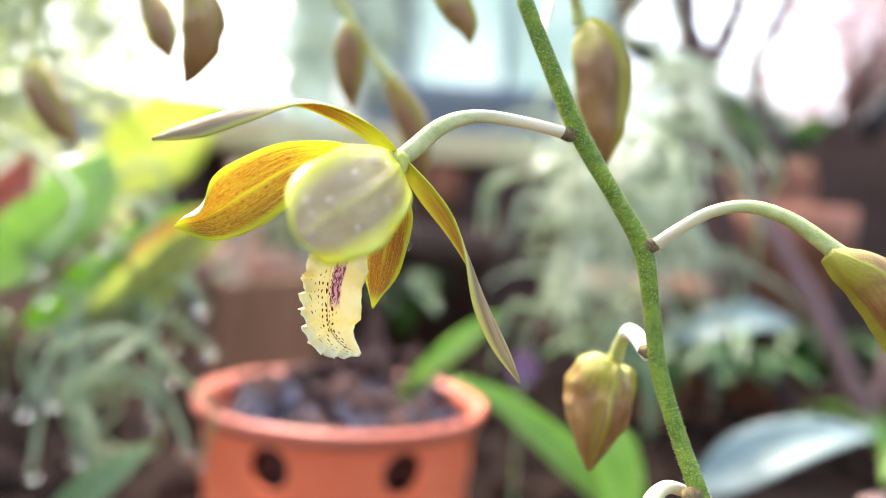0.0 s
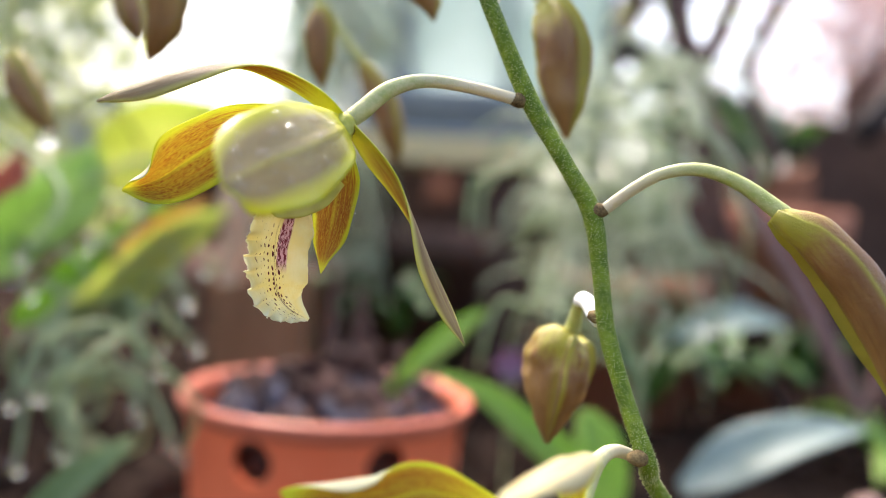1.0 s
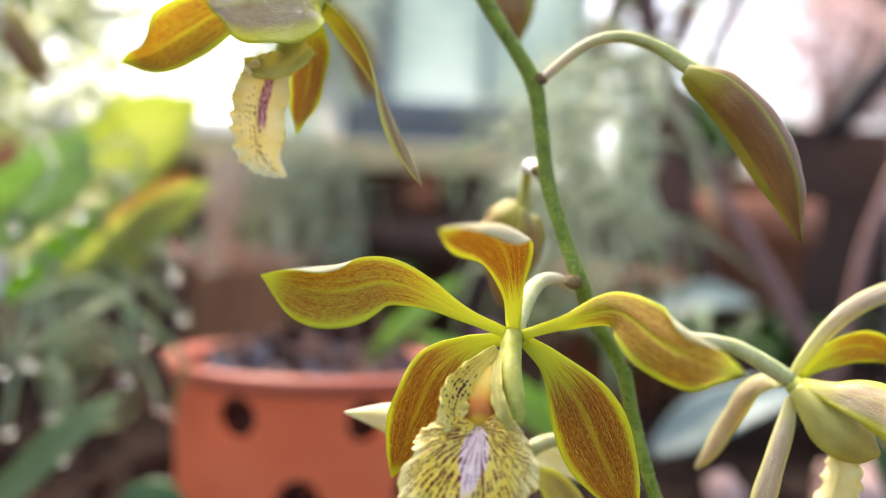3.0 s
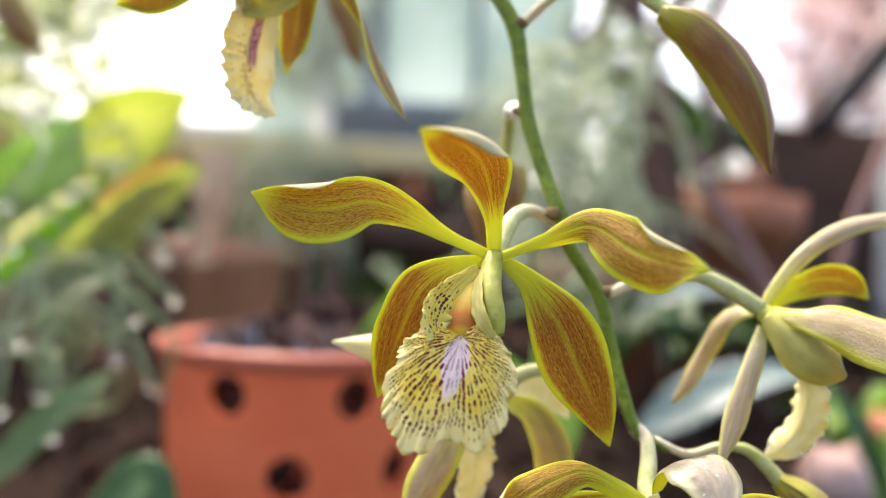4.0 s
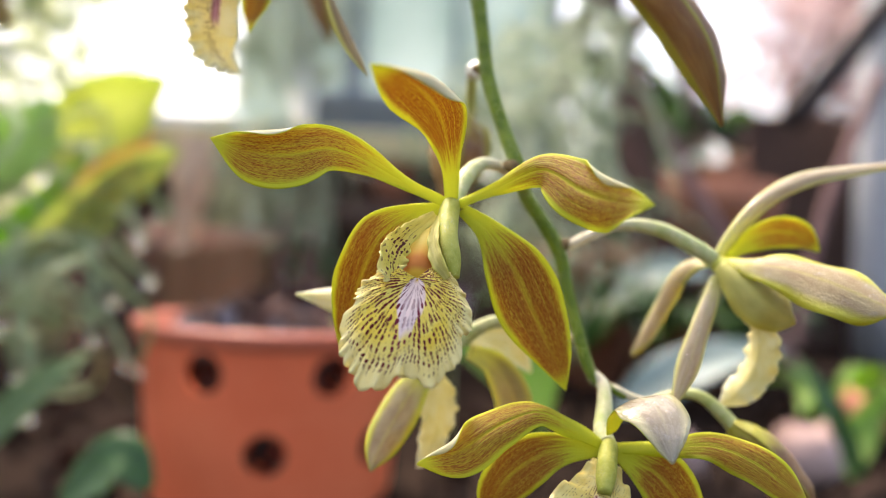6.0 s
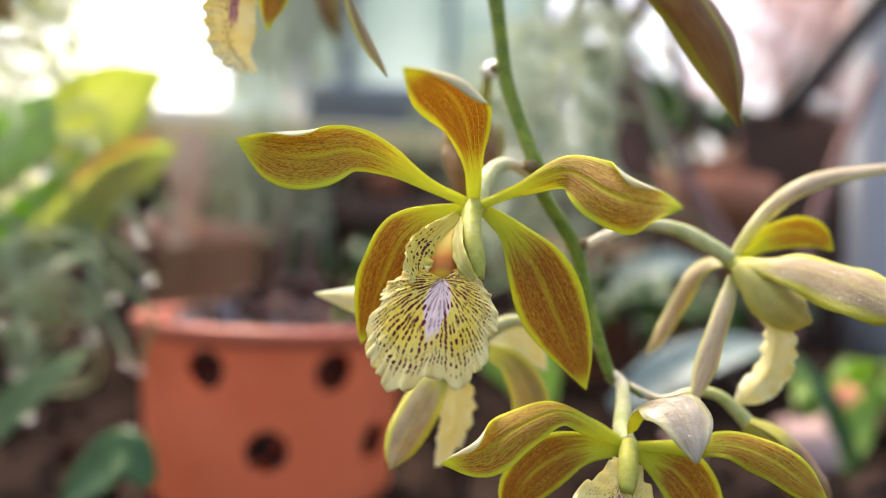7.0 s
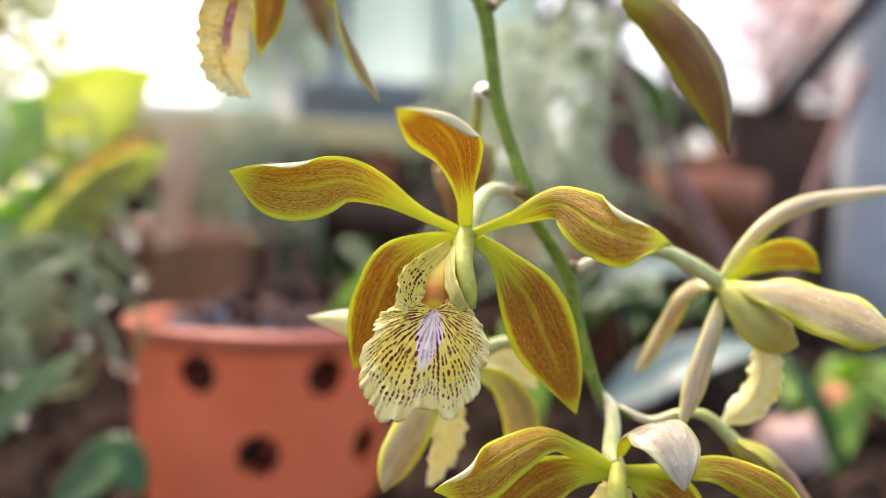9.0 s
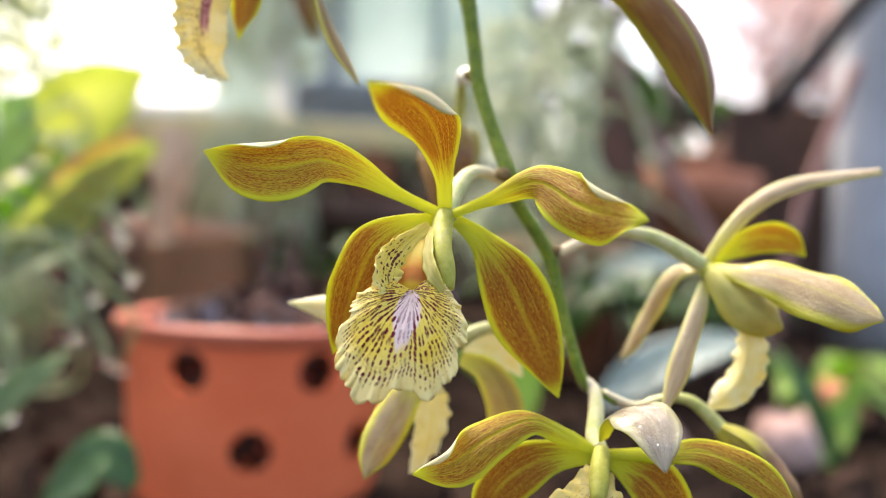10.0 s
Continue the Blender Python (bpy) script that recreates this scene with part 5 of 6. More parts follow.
RB, RT, WALL = 6.0, 6.4, 0.22
prof = [(0.05, -1.3), (RB - 0.8, -1.3), (RB - 0.3, -1.18), (RB - 0.1, -0.8), (RT, PZ - 0.9), (RT, PZ - 0.75), (RT - WALL, PZ - 0.75), (RB - 0.1 - WALL, -0.8), (RB - 0.6, -1.0), (0.05, -1.05)]
v, f = lathe(prof)
f.append(list(range(160))[::-1])
f.append(list(range((len(prof) - 1) * 160, len(prof) * 160)))
body = link("pot_wall", v, f, (PLASTIC,), pot, "orange plastic wall with round holes")
cutters = []
for row, (hz, count, turn) in enumerate(((5.2, 7, 0.0), (1.8, 7, 25.7))):
    for k in range(count - row):
        a = radians(-106.5 + turn + 360 / 7 * k)
        c = np.array((math.cos(a), math.sin(a), 0))
        e = np.array((PX, PY, hz))
        cutters.append(tube_data([e + c * 4.0, e + c * 5.5, e + c * 8.0], [0.92, 0.92, 0.92], sides=20, n=4))
cv, cf, cuv = joined(cutters)
cut = link("cutter", cv, cf, (CHARCOAL,), pot)
mod = body.modifiers.new("holes", "BOOLEAN")
mod.operation, mod.solver, mod.object = "DIFFERENCE", "EXACT", cut
bpy.context.view_layer.update()
holed = bpy.data.meshes.new_from_object(body.evaluated_get(bpy.context.evaluated_depsgraph_get()))
body.modifiers.clear()
body.data = holed
bpy.data.objects.remove(cut)
trim = bmesh.new()
trim.from_mesh(holed)
axis = Vector((PX * CM, PY * CM))
bmesh.ops.delete(trim, geom=[q for q in trim.verts if ((body.matrix_world @ q.co).xy - axis).length > (RT + 0.15) * CM], context="VERTS")
trim.to_mesh(holed)
trim.free()
for poly in holed.polygons:
    poly.use_smooth = False
v, f = lathe([(RT - 0.1, PZ - 0.85), (RT + 0.12, PZ - 0.75), (RT + 0.36, PZ - 0.5), (RT + 0.46, PZ - 0.2), (RT + 0.42, PZ), (RT + 0.26, PZ + 0.05), (RT + 0.05, PZ - 0.05), (RT - 0.12, PZ - 0.4), (RT - 0.24, PZ - 0.85), (RT - 0.1, PZ - 0.85)])
link("rim", v, f, (PLASTIC_RIM,), pot, "rolled paler rim")

rnd = random.Random(5)
pieces, coal, deep_mix = [], [], []
for k in range(260):
    a, r = rnd.uniform(0, 6.28), 5.7 * math.sqrt(rnd.random())
    zz = PZ - 1.3 + rnd.uniform(-0.4, 0.6) + 1.2 * (1 - r / 5.7) + (0.5 if math.sin(a) > 0.3 else 0)
    (coal if rnd.random() < 0.35 else pieces).append(chunk((PX + r * math.cos(a), PY + r * math.sin(a), zz), rnd.uniform(0.45, 1.0), rnd))
for k in range(26):
    pieces.append(chunk((PX + 0.8 + rnd.gauss(0, 1.3), PY + 2.2 + rnd.gauss(0, 1.0), PZ + rnd.uniform(-0.5, 1.5)), rnd.uniform(0.4, 0.9), rnd))
for k in range(130):
    a, zz = rnd.uniform(0, 6.28), rnd.uniform(0.8, PZ - 1.6)
    deep_mix.append(chunk((PX + 4.6 * math.cos(a), PY + 4.6 * math.sin(a), zz), rnd.uniform(0.7, 1.1), rnd))
v, f, uv = joined(deep_mix)
tagged(link("deep_bark", v, f, (BARK,), None, uvs=uv, smooth=False, at=(PX, PY, 1)), "dark bark seen through the pot holes", "bark", kind="stuff")
mix = thing("potting_mix", (PX, PY, PZ - 2), "dark bark chips and charcoal filling the pot", "potting mix")
for v, f, uv in pieces:
    link("bark_chip", v, f, (BARK,), mix, "", smooth=False)
for v, f, uv in coal:
    link("charcoal", v, f, (CHARCOAL,), mix, "", smooth=False)

stubs = thing("old_canes", (PX + 1, PY + 2, PZ - 1), "dark withered orchid canes rooted in the bark", "plant stems")
for k, (dx, dy, h, lean, r) in enumerate(((0.6, 2.2, 5.5, 0.4, 0.22), (1.6, 2.6, 4.2, -0.5, 0.2), (-0.8, 3.0, 6.5, 0.2, 0.18), (2.6, 2.0, 3.0, 0.7, 0.16), (0.1, 1.6, 3.2, -0.3, 0.15))):
    b0 = np.array((PX + dx, PY + dy, PZ - 0.8))
    tube("cane", stubs, [b0, b0 + (lean * 0.4, 0.2, h * 0.45), b0 + (lean, 0.5, h)], [r * 1.3, r, r * 0.7], TWIG, n=12, sides=8)

# ================= plants and things round the pot =================


def strand_set(seed, count, start, length, radius, droop, curl, n=10, sides=5):
    """Thin hanging stems: each starts near a point, leaves in a random way and sinks under its weight."""
    r = random.Random(seed)
    out, tips = [], []
    for _ in range(count):
        p = np.array(start(r), float)
        d = unit(np.array((r.uniform(-1, 1), r.uniform(-1, 1), r.uniform(-0.6, 0.8))))
        L, c = r.uniform(*length), np.array((r.uniform(-1, 1), r.uniform(-1, 1), r.uniform(-0.4, 0.4))) * curl
        pts = [p]
        for k in range(6):
            d = unit(d + np.array((0, 0, -droop)) + c * math.sin(k * 1.3 + r.random() * 2))
            pts.append(pts[-1] + d * L / 6)
        rr = r.uniform(*radius)
        out.append(tube_data(pts, [rr, rr, rr, rr * 0.9, rr * 0.8, rr * 0.7, rr * 0.55], sides=sides, n=n))
        tips.append((pts[-1], rr))
    return out, tips


def within(lo, hi):
    return lambda r: [r.uniform(a, b) for a, b in zip(lo, hi)]


def hanging(name, seed, count, lo, hi, length, radius, droop, curl, mat, label, category, n=10):
    out, tips = strand_set(seed, count, within(lo, hi), length, radius, droop, curl, n)
    if category == "cactus":
        t = thing(name, ((lo[0] + hi[0]) / 2, (lo[1] + hi[1]) / 2, hi[2]), label, category)
        for v, f, uv in out:
            link("stem", v, f, (mat,), t, "", uv)
        return tips
    v, f, uv = joined(out)
    tagged(link(name, v, f, (mat,), None, uvs=uv, at=((lo[0] + hi[0]) / 2, (lo[1] + hi[1]) / 2, hi[2])), label, category, kind="stuff")
    return tips


# These three sets take the cactus green with shade put into the colour.
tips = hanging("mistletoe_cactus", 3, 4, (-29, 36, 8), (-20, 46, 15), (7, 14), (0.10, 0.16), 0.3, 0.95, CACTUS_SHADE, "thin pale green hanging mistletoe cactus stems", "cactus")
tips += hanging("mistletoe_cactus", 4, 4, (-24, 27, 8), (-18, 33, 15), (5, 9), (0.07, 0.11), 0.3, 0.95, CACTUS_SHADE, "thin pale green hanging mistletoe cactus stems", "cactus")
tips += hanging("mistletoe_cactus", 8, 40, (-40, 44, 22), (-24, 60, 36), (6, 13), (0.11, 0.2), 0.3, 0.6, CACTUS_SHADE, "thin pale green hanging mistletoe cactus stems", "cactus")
def arching(seed, count, lo, hi, reach, radius, label):
    """Long bare stems that rise a little, arch over and hang, each with a drop at its tip."""
    r = random.Random(seed)
    for _ in range(count):
        p = np.array([r.uniform(a, b) for a, b in zip(lo, hi)])
        L, a, up = r.uniform(*reach), r.uniform(-1.2, 0.9), r.uniform(0.0, 0.5)
        w = np.array((math.cos(a), math.sin(a), 0)) * (1 if r.random() < 0.6 else -1)
        turn = np.array((-w[1], w[0], 0)) * r.uniform(-0.4, 0.4)
        bend = [np.array((r.uniform(-0.14, 0.14), r.uniform(-0.14, 0.14), r.uniform(-0.14, 0.14))) for _ in range(3)]
        sink = r.uniform(0.3, 1.0)
        pts = [p, p + (w * 0.3 + turn * 0.1 + bend[0] + np.array((0, 0, 0.3 * up))) * L, p + (w * 0.65 + turn * 0.5 + bend[1] + np.array((0, 0, 0.2 * up - 0.12 * sink))) * L,
               p + (w * 0.85 + turn + bend[2] + np.array((0, 0, -0.45 * sink))) * L, p + (w * 0.8 + turn * 1.4 + np.array((0, 0, -0.85 * sink))) * L]
        rr = r.uniform(*radius)
        tube("hanging_twig", None, pts, [rr, rr, rr, rr * 0.9, rr * 0.7], CACTUS, at=tuple(p), n=18, sides=6)
        tagged(scene.collection.objects[-1], label, "cactus twig", "arching cactus twigs")
        tips.append((pts[-1], rr))


arching(5, 9, (-27, 30, 9), (-17, 42, 17), (4, 9), (0.13, 0.19), "thin arching pale green cactus twig")
arching(6, 7, (-24, 27, 3), (-16, 36, 10), (3, 7), (0.11, 0.16), "thin arching pale green cactus twig")
CROWN = np.array((-17.6, 37.5, 9.6))
fan_rnd = random.Random(44)
for end in [(-12.97, 37.5, 8.81), (-13.71, 35.1, 8.01), (-13.89, 33.6, 6.35), (-16.41, 33.0, 2.83), (-16.18, 38.0, 9.82), (-18.62, 34.0, 6.7), (-16.94, 33.0, 4.65), (-13.2, 36.6, 11.2), (-19.2, 34.5, 8.9), (-19.6, 33.5, 6.4), (-18.8, 33.0, 3.9), (-20.4, 36.0, 10.9), (-20.9, 36.0, 13.0), (-16.62, 34.0, 13.55), (-14.9, 36.0, 10.3)]:
    e = np.array(end)
    root = CROWN + [fan_rnd.uniform(-1.6, 1.0), fan_rnd.uniform(-1, 1), fan_rnd.uniform(-0.6, 1.2)]
    way = e - root
    arch = np.array((0, 0, 0.28 * np.linalg.norm(way) * fan_rnd.uniform(0.6, 1.3)))
    side = np.array((-way[2], 0, way[0])) * fan_rnd.uniform(-0.12, 0.12)
    tube("hanging_twig", None, [root, root + way * 0.3 + arch * 0.8 + side, root + way * 0.68 + arch + side, e], [0.13, 0.15, 0.15, 0.12], CACTUS, at=tuple(e), n=18, sides=8)
    tagged(scene.collection.objects[-1], "thin arching pale green cactus twig", "cactus twig", "arching cactus twigs")
    tips.append((e, 0.3))
for k in range(12):
    a = fan_rnd.uniform(0, 6.28)
    r0, size = CROWN + [fan_rnd.uniform(-3.5, 1.0), fan_rnd.uniform(-1, 2), fan_rnd.uniform(-5.5, 1.5)], fan_rnd.uniform(0.8, 1.8)
    loop = [r0 + np.array((math.cos(a + q), 0.3 * math.sin(2 * q + a), math.sin(a + q))) * size * (1 + 0.15 * q) for q in (0, 0.9, 1.8, 2.7, 3.6)]
    tube("hanging_twig", None, loop, [0.12, 0.14, 0.14, 0.13, 0.1], CACTUS, at=tuple(r0), n=20, sides=8)
    tagged(scene.collection.objects[-1], "thin looping pale green cactus twig", "cactus twig", "arching cactus twigs")
for e in [(-12.23, 22.6, 16.99)]:
    tips.append((np.array(e), 0.16))
for k, (p, r) in enumerate(tips):
    water_drop(p - (0, 0, 0.05), (0, 0, 1), max(0.22, r * 1.2) if k < len(tips) - 30 else max(0.29, r * 1.2), 1.1, "clear dew drop hanging on a cactus tip", "dew drops on the cactus")


arching(7, 26, (2, 36, 9), (9.5, 48, 22), (3, 8), (0.1, 0.16), "thin arching pale green moss strand")


def leaf(name, spine, widths, faces, mat, label, cup=0.25, seed=0, group="", **kw):
    v, f, uv, sl, _ = sheet(spine, widths, faces, cup=cup, seed=seed, thick=0.09, nu=24, nv=10, **kw)
    t = thing(name, spine[0], label, "leaf", group)
    link("blade", v, f, (mat, mat), t, "", uv, sl)
    side = unit(np.array(faces[len(faces) // 2], float))
    tube("midrib", t, [np.array(p) - side * 0.05 for p in spine], [0.09] * (len(spine) - 1) + [0.03], mat, n=16, sides=6)
    return t


leaf("broad_leaf", [(-28.2, 56.0, 15.68), (-26.22, 56.0, 17.53), (-24.05, 56.0, 19.48), (-21.77, 56.0, 21.14), (-19.13, 56.0, 22.65)], [0.7, 4.4, 6.0, 4.8, 0.4], [(0.3, -1, -0.3)], YELLOW_LEAF, "broad yellow-green leaf lit from behind", seed=61)
leaf("broad_leaf", [(-22.65, 38.6, 12.0), (-21.33, 38.6, 14.06), (-20.3, 39.3, 16.0), (-19.6, 40.1, 18.01)], [0.6, 2.9, 3.3, 0.4], [(0.3, -1, -0.25)], LIGHT_LEAF, "pale bright green leaf among hanging stems", seed=62)
leaf("broad_leaf", [(-24.05, 36.0, 10.9), (-21.9, 36.0, 12.8), (-20.1, 36.0, 14.6), (-18.6, 36.8, 16.1)], [0.7, 3.0, 2.8, 0.3], [(0.3, -1, -0.25)], LIGHT_LEAF, "pale bright green leaf among hanging stems", seed=63)
leaf("strap_leaf", [(-17.57, 37.4, 9.21), (-15.99, 37.4, 11.23), (-14.72, 38.2, 13.01), (-13.64, 39.0, 14.27), (-12.65, 39.8, 15.4)], [0.94, 1.40, 1.40, 1.09, 0.23], [(0.3, -1, -0.25)], YELLOW_LEAF, "long yellow-green leaf blade", seed=64)
leaf("strap_leaf", [(-22.74, 39.0, 8.92), (-20.49, 39.0, 10.77), (-18.52, 39.0, 12.46), (-16.15, 39.4, 14.34), (-14.3, 39.8, 15.5)], [0.94, 2.03, 2.34, 1.72, 0.23], [(0.3, -1, -0.25)], STRAP_LEAF, "bright green leaf among hanging stems", seed=76)
leaf("strap_leaf", [(-18.77, 35.9, 9.73), (-16.7, 35.9, 11.57), (-14.8, 36.3, 13.43), (-13.1, 36.7, 14.63), (-11.89, 36.7, 15.24)], [0.62, 1.17, 1.25, 0.94, 0.16], [(0.3, -1, -0.25)], YELLOW_LEAF, "long yellow-green leaf blade", seed=77)
leaf("dry_leaf", [(-17.76, 37.0, 11.14), (-16.17, 37.0, 12.73), (-14.58, 37.0, 14.19), (-12.82, 37.3, 15.77)], [0.4, 1.5, 1.5, 0.2], [(0.3, -1, -0.3)], ORANGE_LEAF, "withered orange-brown leaf among green blades", seed=65)
# This blade is dulled with the shaded cactus tone.
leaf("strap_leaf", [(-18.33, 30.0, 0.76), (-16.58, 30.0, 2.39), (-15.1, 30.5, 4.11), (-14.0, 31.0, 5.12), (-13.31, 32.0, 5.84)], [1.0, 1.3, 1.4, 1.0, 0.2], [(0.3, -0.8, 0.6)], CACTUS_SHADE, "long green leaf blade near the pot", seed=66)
leaf("round_leaf", [(-12.78, 29.0, 0.27), (-11.52, 29.0, 1.43), (-10.45, 29.0, 2.14), (-9.3, 29.0, 1.11)], [0.8, 2.0, 2.2, 0.5], [(0.1, -0.7, 0.7)], GREEN_LEAF, "rounded dark green leaf low by the pot", seed=67)
leaf("strap_leaf", [(-1.36, 36.0, 8.65), (0.7, 35.5, 8.03), (2.48, 35.0, 6.93), (4.22, 34.5, 5.74), (5.8, 34.0, 4.35)], [0.3, 0.9, 1.3, 1.5, 1.0], [(-0.2, -0.8, 0.5)], STRAP_LEAF, "green leaf blade beside the pot rim", seed=68)
leaf("strap_leaf", [(-3.9, 39.0, 6.9), (-2.4, 39.0, 8.6), (-0.9, 39.5, 10.0), (0.5, 40.0, 11.2)], [0.5, 1.0, 1.1, 0.3], [(0.1, -0.8, 0.5)], STRAP_LEAF, "green leaf blade behind the pot rim", seed=69)
leaf("waxy_leaf", [(11.1, 42.0, 2.55), (12.87, 42.0, 3.71), (14.63, 42.0, 4.86), (17.31, 42.0, 5.91), (19.99, 42.0, 6.35)], [0.8, 2.6, 3.0, 2.2, 0.3], [(0.0, -0.6, 0.8)], BLUE_LEAF, "broad waxy grey-green leaf", seed=70)
leaf("waxy_leaf", [(12.39, 55.0, 7.82), (14.68, 55.0, 9.52), (17.38, 55.0, 10.44), (20.53, 55.0, 10.19)], [0.6, 2.0, 2.4, 0.3], [(0.0, -0.7, 0.7)], BLUE_LEAF, "broad waxy grey-green leaf", seed=71)
leaf("strap_leaf", [(23.42, 40.0, 0.16), (22.47, 40.0, 2.41), (21.55, 40.0, 4.09), (20.63, 41.0, 5.92)], [0.8, 1.3, 1.3, 0.2], [(0.2, -0.9, 0.3)], GREEN_LEAF, "dark green leaf blade by the stones", seed=72)
leaf("strap_leaf", [(26.54, 44.0, 4.21), (25.68, 44.0, 2.28), (24.32, 43.0, 0.57), (22.72, 42.0, -1.66)], [0.6, 1.6, 1.8, 0.8], [(-0.2, -0.9, 0.4)], STRAP_LEAF, "bright green leaf blade", seed=73)
leaf("strap_leaf", [(4.9, 33.5, 8.0), (5.4, 33.0, 6.9), (5.8, 32.7, 5.3), (6.1, 32.4, 3.4)], [0.6, 1.9, 1.9, 0.4], [(0.0, -0.8, 0.5)], STRAP_LEAF, "green leaf blade in the shade", seed=74)


def clump(base, count, length, width, mat, label, seed):
    """A tuft of blades that arch out of one base."""
    r = random.Random(seed)
    t = thing("leafy_plant", base, label, "plant")
    b = np.array(base, float)
    for k in range(count):
        a, lift, L = r.uniform(0, 6.28), r.uniform(0.7, 1.6), r.uniform(*length)
        out = np.array((math.cos(a), math.sin(a), 0))
        pts = [b + out * 0.3, b + out * L * 0.3 + (0, 0, L * 0.35 * lift), b + out * L * 0.65 + (0, 0, L * 0.45 * lift), b + out * L + (0, 0, L * 0.3 * lift)]
        w = r.uniform(*width)
        petal("leaf", t, pts, [w * 0.5, w, w, 0.1], [(-out[0] * 0.6, -out[1] * 0.6, 0.9)], mats=(mat, mat), cup=0.2, seed=seed + k, thick=0.09, nu=14, nv=6)
    return t


clump((17.84, 62.0, 4.08), 16, (6, 12), (1.4, 2.4), GREEN_LEAF, "bushy green leafy plant", 81)
clump((10.86, 52.0, 4.58), 10, (5, 9), (1.0, 1.8), GREEN_LEAF, "bushy green leafy plant", 82)
clump((25.83, 66.0, 3.99), 14, (5, 11), (1.2, 2.0), GREEN_LEAF, "bushy green leafy plant", 83)
clump((-6.27, 62.0, 6.43), 10, (5, 10), (1.0, 1.6), GREEN_LEAF, "dark green leafy plant behind the pot", 85)
clump((29.23, 56.0, -0.97), 12, (5, 10), (1.2, 2.0), STRAP_LEAF, "bright green leafy plant", 86)

hanging("hanging_moss", 21, 130, (4.0, 40, 12), (10.5, 52, 27), (4, 9), (0.08, 0.15), 0.3, 0.95, MOSS, "pale grey-green hanging moss", "moss")
hanging("hanging_moss", 22, 55, (3, 50, 10), (13.5, 62, 26), (4, 8), (0.08, 0.14), 0.3, 0.9, MOSS, "pale grey-green hanging moss", "moss")
hanging("hanging_moss", 23, 130, (-16.8, 62, 12), (-9.5, 68, 21), (4, 8), (0.08, 0.14), 0.5, 0.5, MOSS_SHADE, "grey-green hanging moss in a shade-darkened colour", "moss")
hanging("hanging_moss", 24, 60, (-46, 70, 24), (-32, 84, 50), (5, 10), (0.08, 0.14), 0.3, 0.5, CACTUS, "yellow-green hanging moss", "moss")

hanging("hanging_moss", 25, 420, (-22.18, 72, 27.8), (-10.6, 84, 45.8), (3, 6), (0.1, 0.18), 0.4, 0.4, MOSS, "pale grey-green moss hanging before the window", "moss")
hanging("hanging_moss", 26, 45, (-17.09, 62, 12.38), (-12.2, 68, 23.97), (4, 8), (0.08, 0.14), 0.4, 0.5, MOSS, "pale grey-green hanging moss", "moss")
shrub = thing("bare_shrub", (25.91, 70.0, 0.53), "dark bare branching shrub stems", "shrub")
for k, (pts, rad, mat) in enumerate((
        ([(29.14, 60.0, 0.99), (23.96, 60.0, 10.47), (18.46, 60.0, 19.1), (15.61, 60.0, 24.62), (14.33, 60.0, 28.2)], [0.75, 0.7, 0.6, 0.5, 0.5], TWIG_RED),
        ([(14.36, 60.0, 27.8), (12.91, 60.0, 30.95), (10.34, 60.0, 35.66)], [0.5, 0.45, 0.35], TWIG),
        ([(14.56, 60.0, 27.81), (15.94, 60.0, 30.71), (17.18, 60.0, 35.19)], [0.45, 0.4, 0.35], TWIG),
        ([(27.25, 66.0, -0.9), (22.71, 66.0, 6.04), (19.45, 66.0, 13.51), (17.64, 66.0, 19.71), (15.76, 66.0, 26.76)], [0.5, 0.5, 0.5, 0.5, 0.45], TWIG),
        ([(19.57, 58.0, 21.46), (17.89, 58.0, 25.67), (17.51, 58.0, 27.99), (18.63, 58.0, 30.77), (20.03, 58.0, 34.7)], [0.25, 0.28, 0.28, 0.3, 0.3], TWIG),
        ([(18.38, 64.0, 19.67), (21.64, 64.0, 21.61), (18.54, 60.0, 25.61)], [0.3, 0.28, 0.25], TWIG),
        ([(19.35, 72.0, 9.06), (18.27, 72.0, 16.2), (17.14, 72.0, 24.38), (15.76, 72.0, 32.59), (14.67, 72.0, 39.81)], [1.3, 1.3, 1.2, 1.1, 1.1], TWIG),
        ([(31.23, 55.0, 24.88), (29.13, 55.0, 18.87), (27.74, 55.0, 14.87), (26.77, 55.0, 10.1), (26.18, 55.0, 5.36)], [0.45, 0.45, 0.42, 0.4, 0.4], TWIG_RED))):
    tube("branch", shrub, pts, [r * (1.7 if k in (1, 2, 3, 4, 5) else 1.0) for r in rad], mat, n=30, sides=10)

leaf("red_leaf", [(-33.45, 50.0, 11.79), (-31.66, 50.0, 13.72), (-30.28, 50.0, 15.97), (-29.28, 50.0, 18.36)], [0.8, 2.6, 2.6, 0.3], [(0.2, -0.9, 0.3)], RED_LEAF, "broad red leaf at the garden's edge", seed=75)
posy = thing("purple_flower", (2.11, 44.0, 7.99), "small purple flower among the leaves", "flower")
tube("stalk", posy, [np.array((2.11, 44.0, 7.99)), np.array((2.11, 44.0, 7.99)) * (1, 1, 0.4), np.array((2.11, 44.0, 7.99)) * (1, 1, 0)], [0.08, 0.09, 0.1], CACTUS, n=8, sides=6)
for k in range(6):
    a = k * math.pi / 3
    c = np.array((2.11, 44.0, 7.99))
    petal("petal", posy, [c, c + np.array((math.cos(a), -0.3, math.sin(a))) * 0.5, c + np.array((math.cos(a), -0.4, math.sin(a)))], [0.2, 0.6, 0.1], [(0, -1, 0)], mats=(PURPLE, PURPLE), nu=8, nv=5)
stake = thing("wooden_stake", (-17.9, 57, 0), "weathered pinkish brown wooden stake in the soil", "stake")
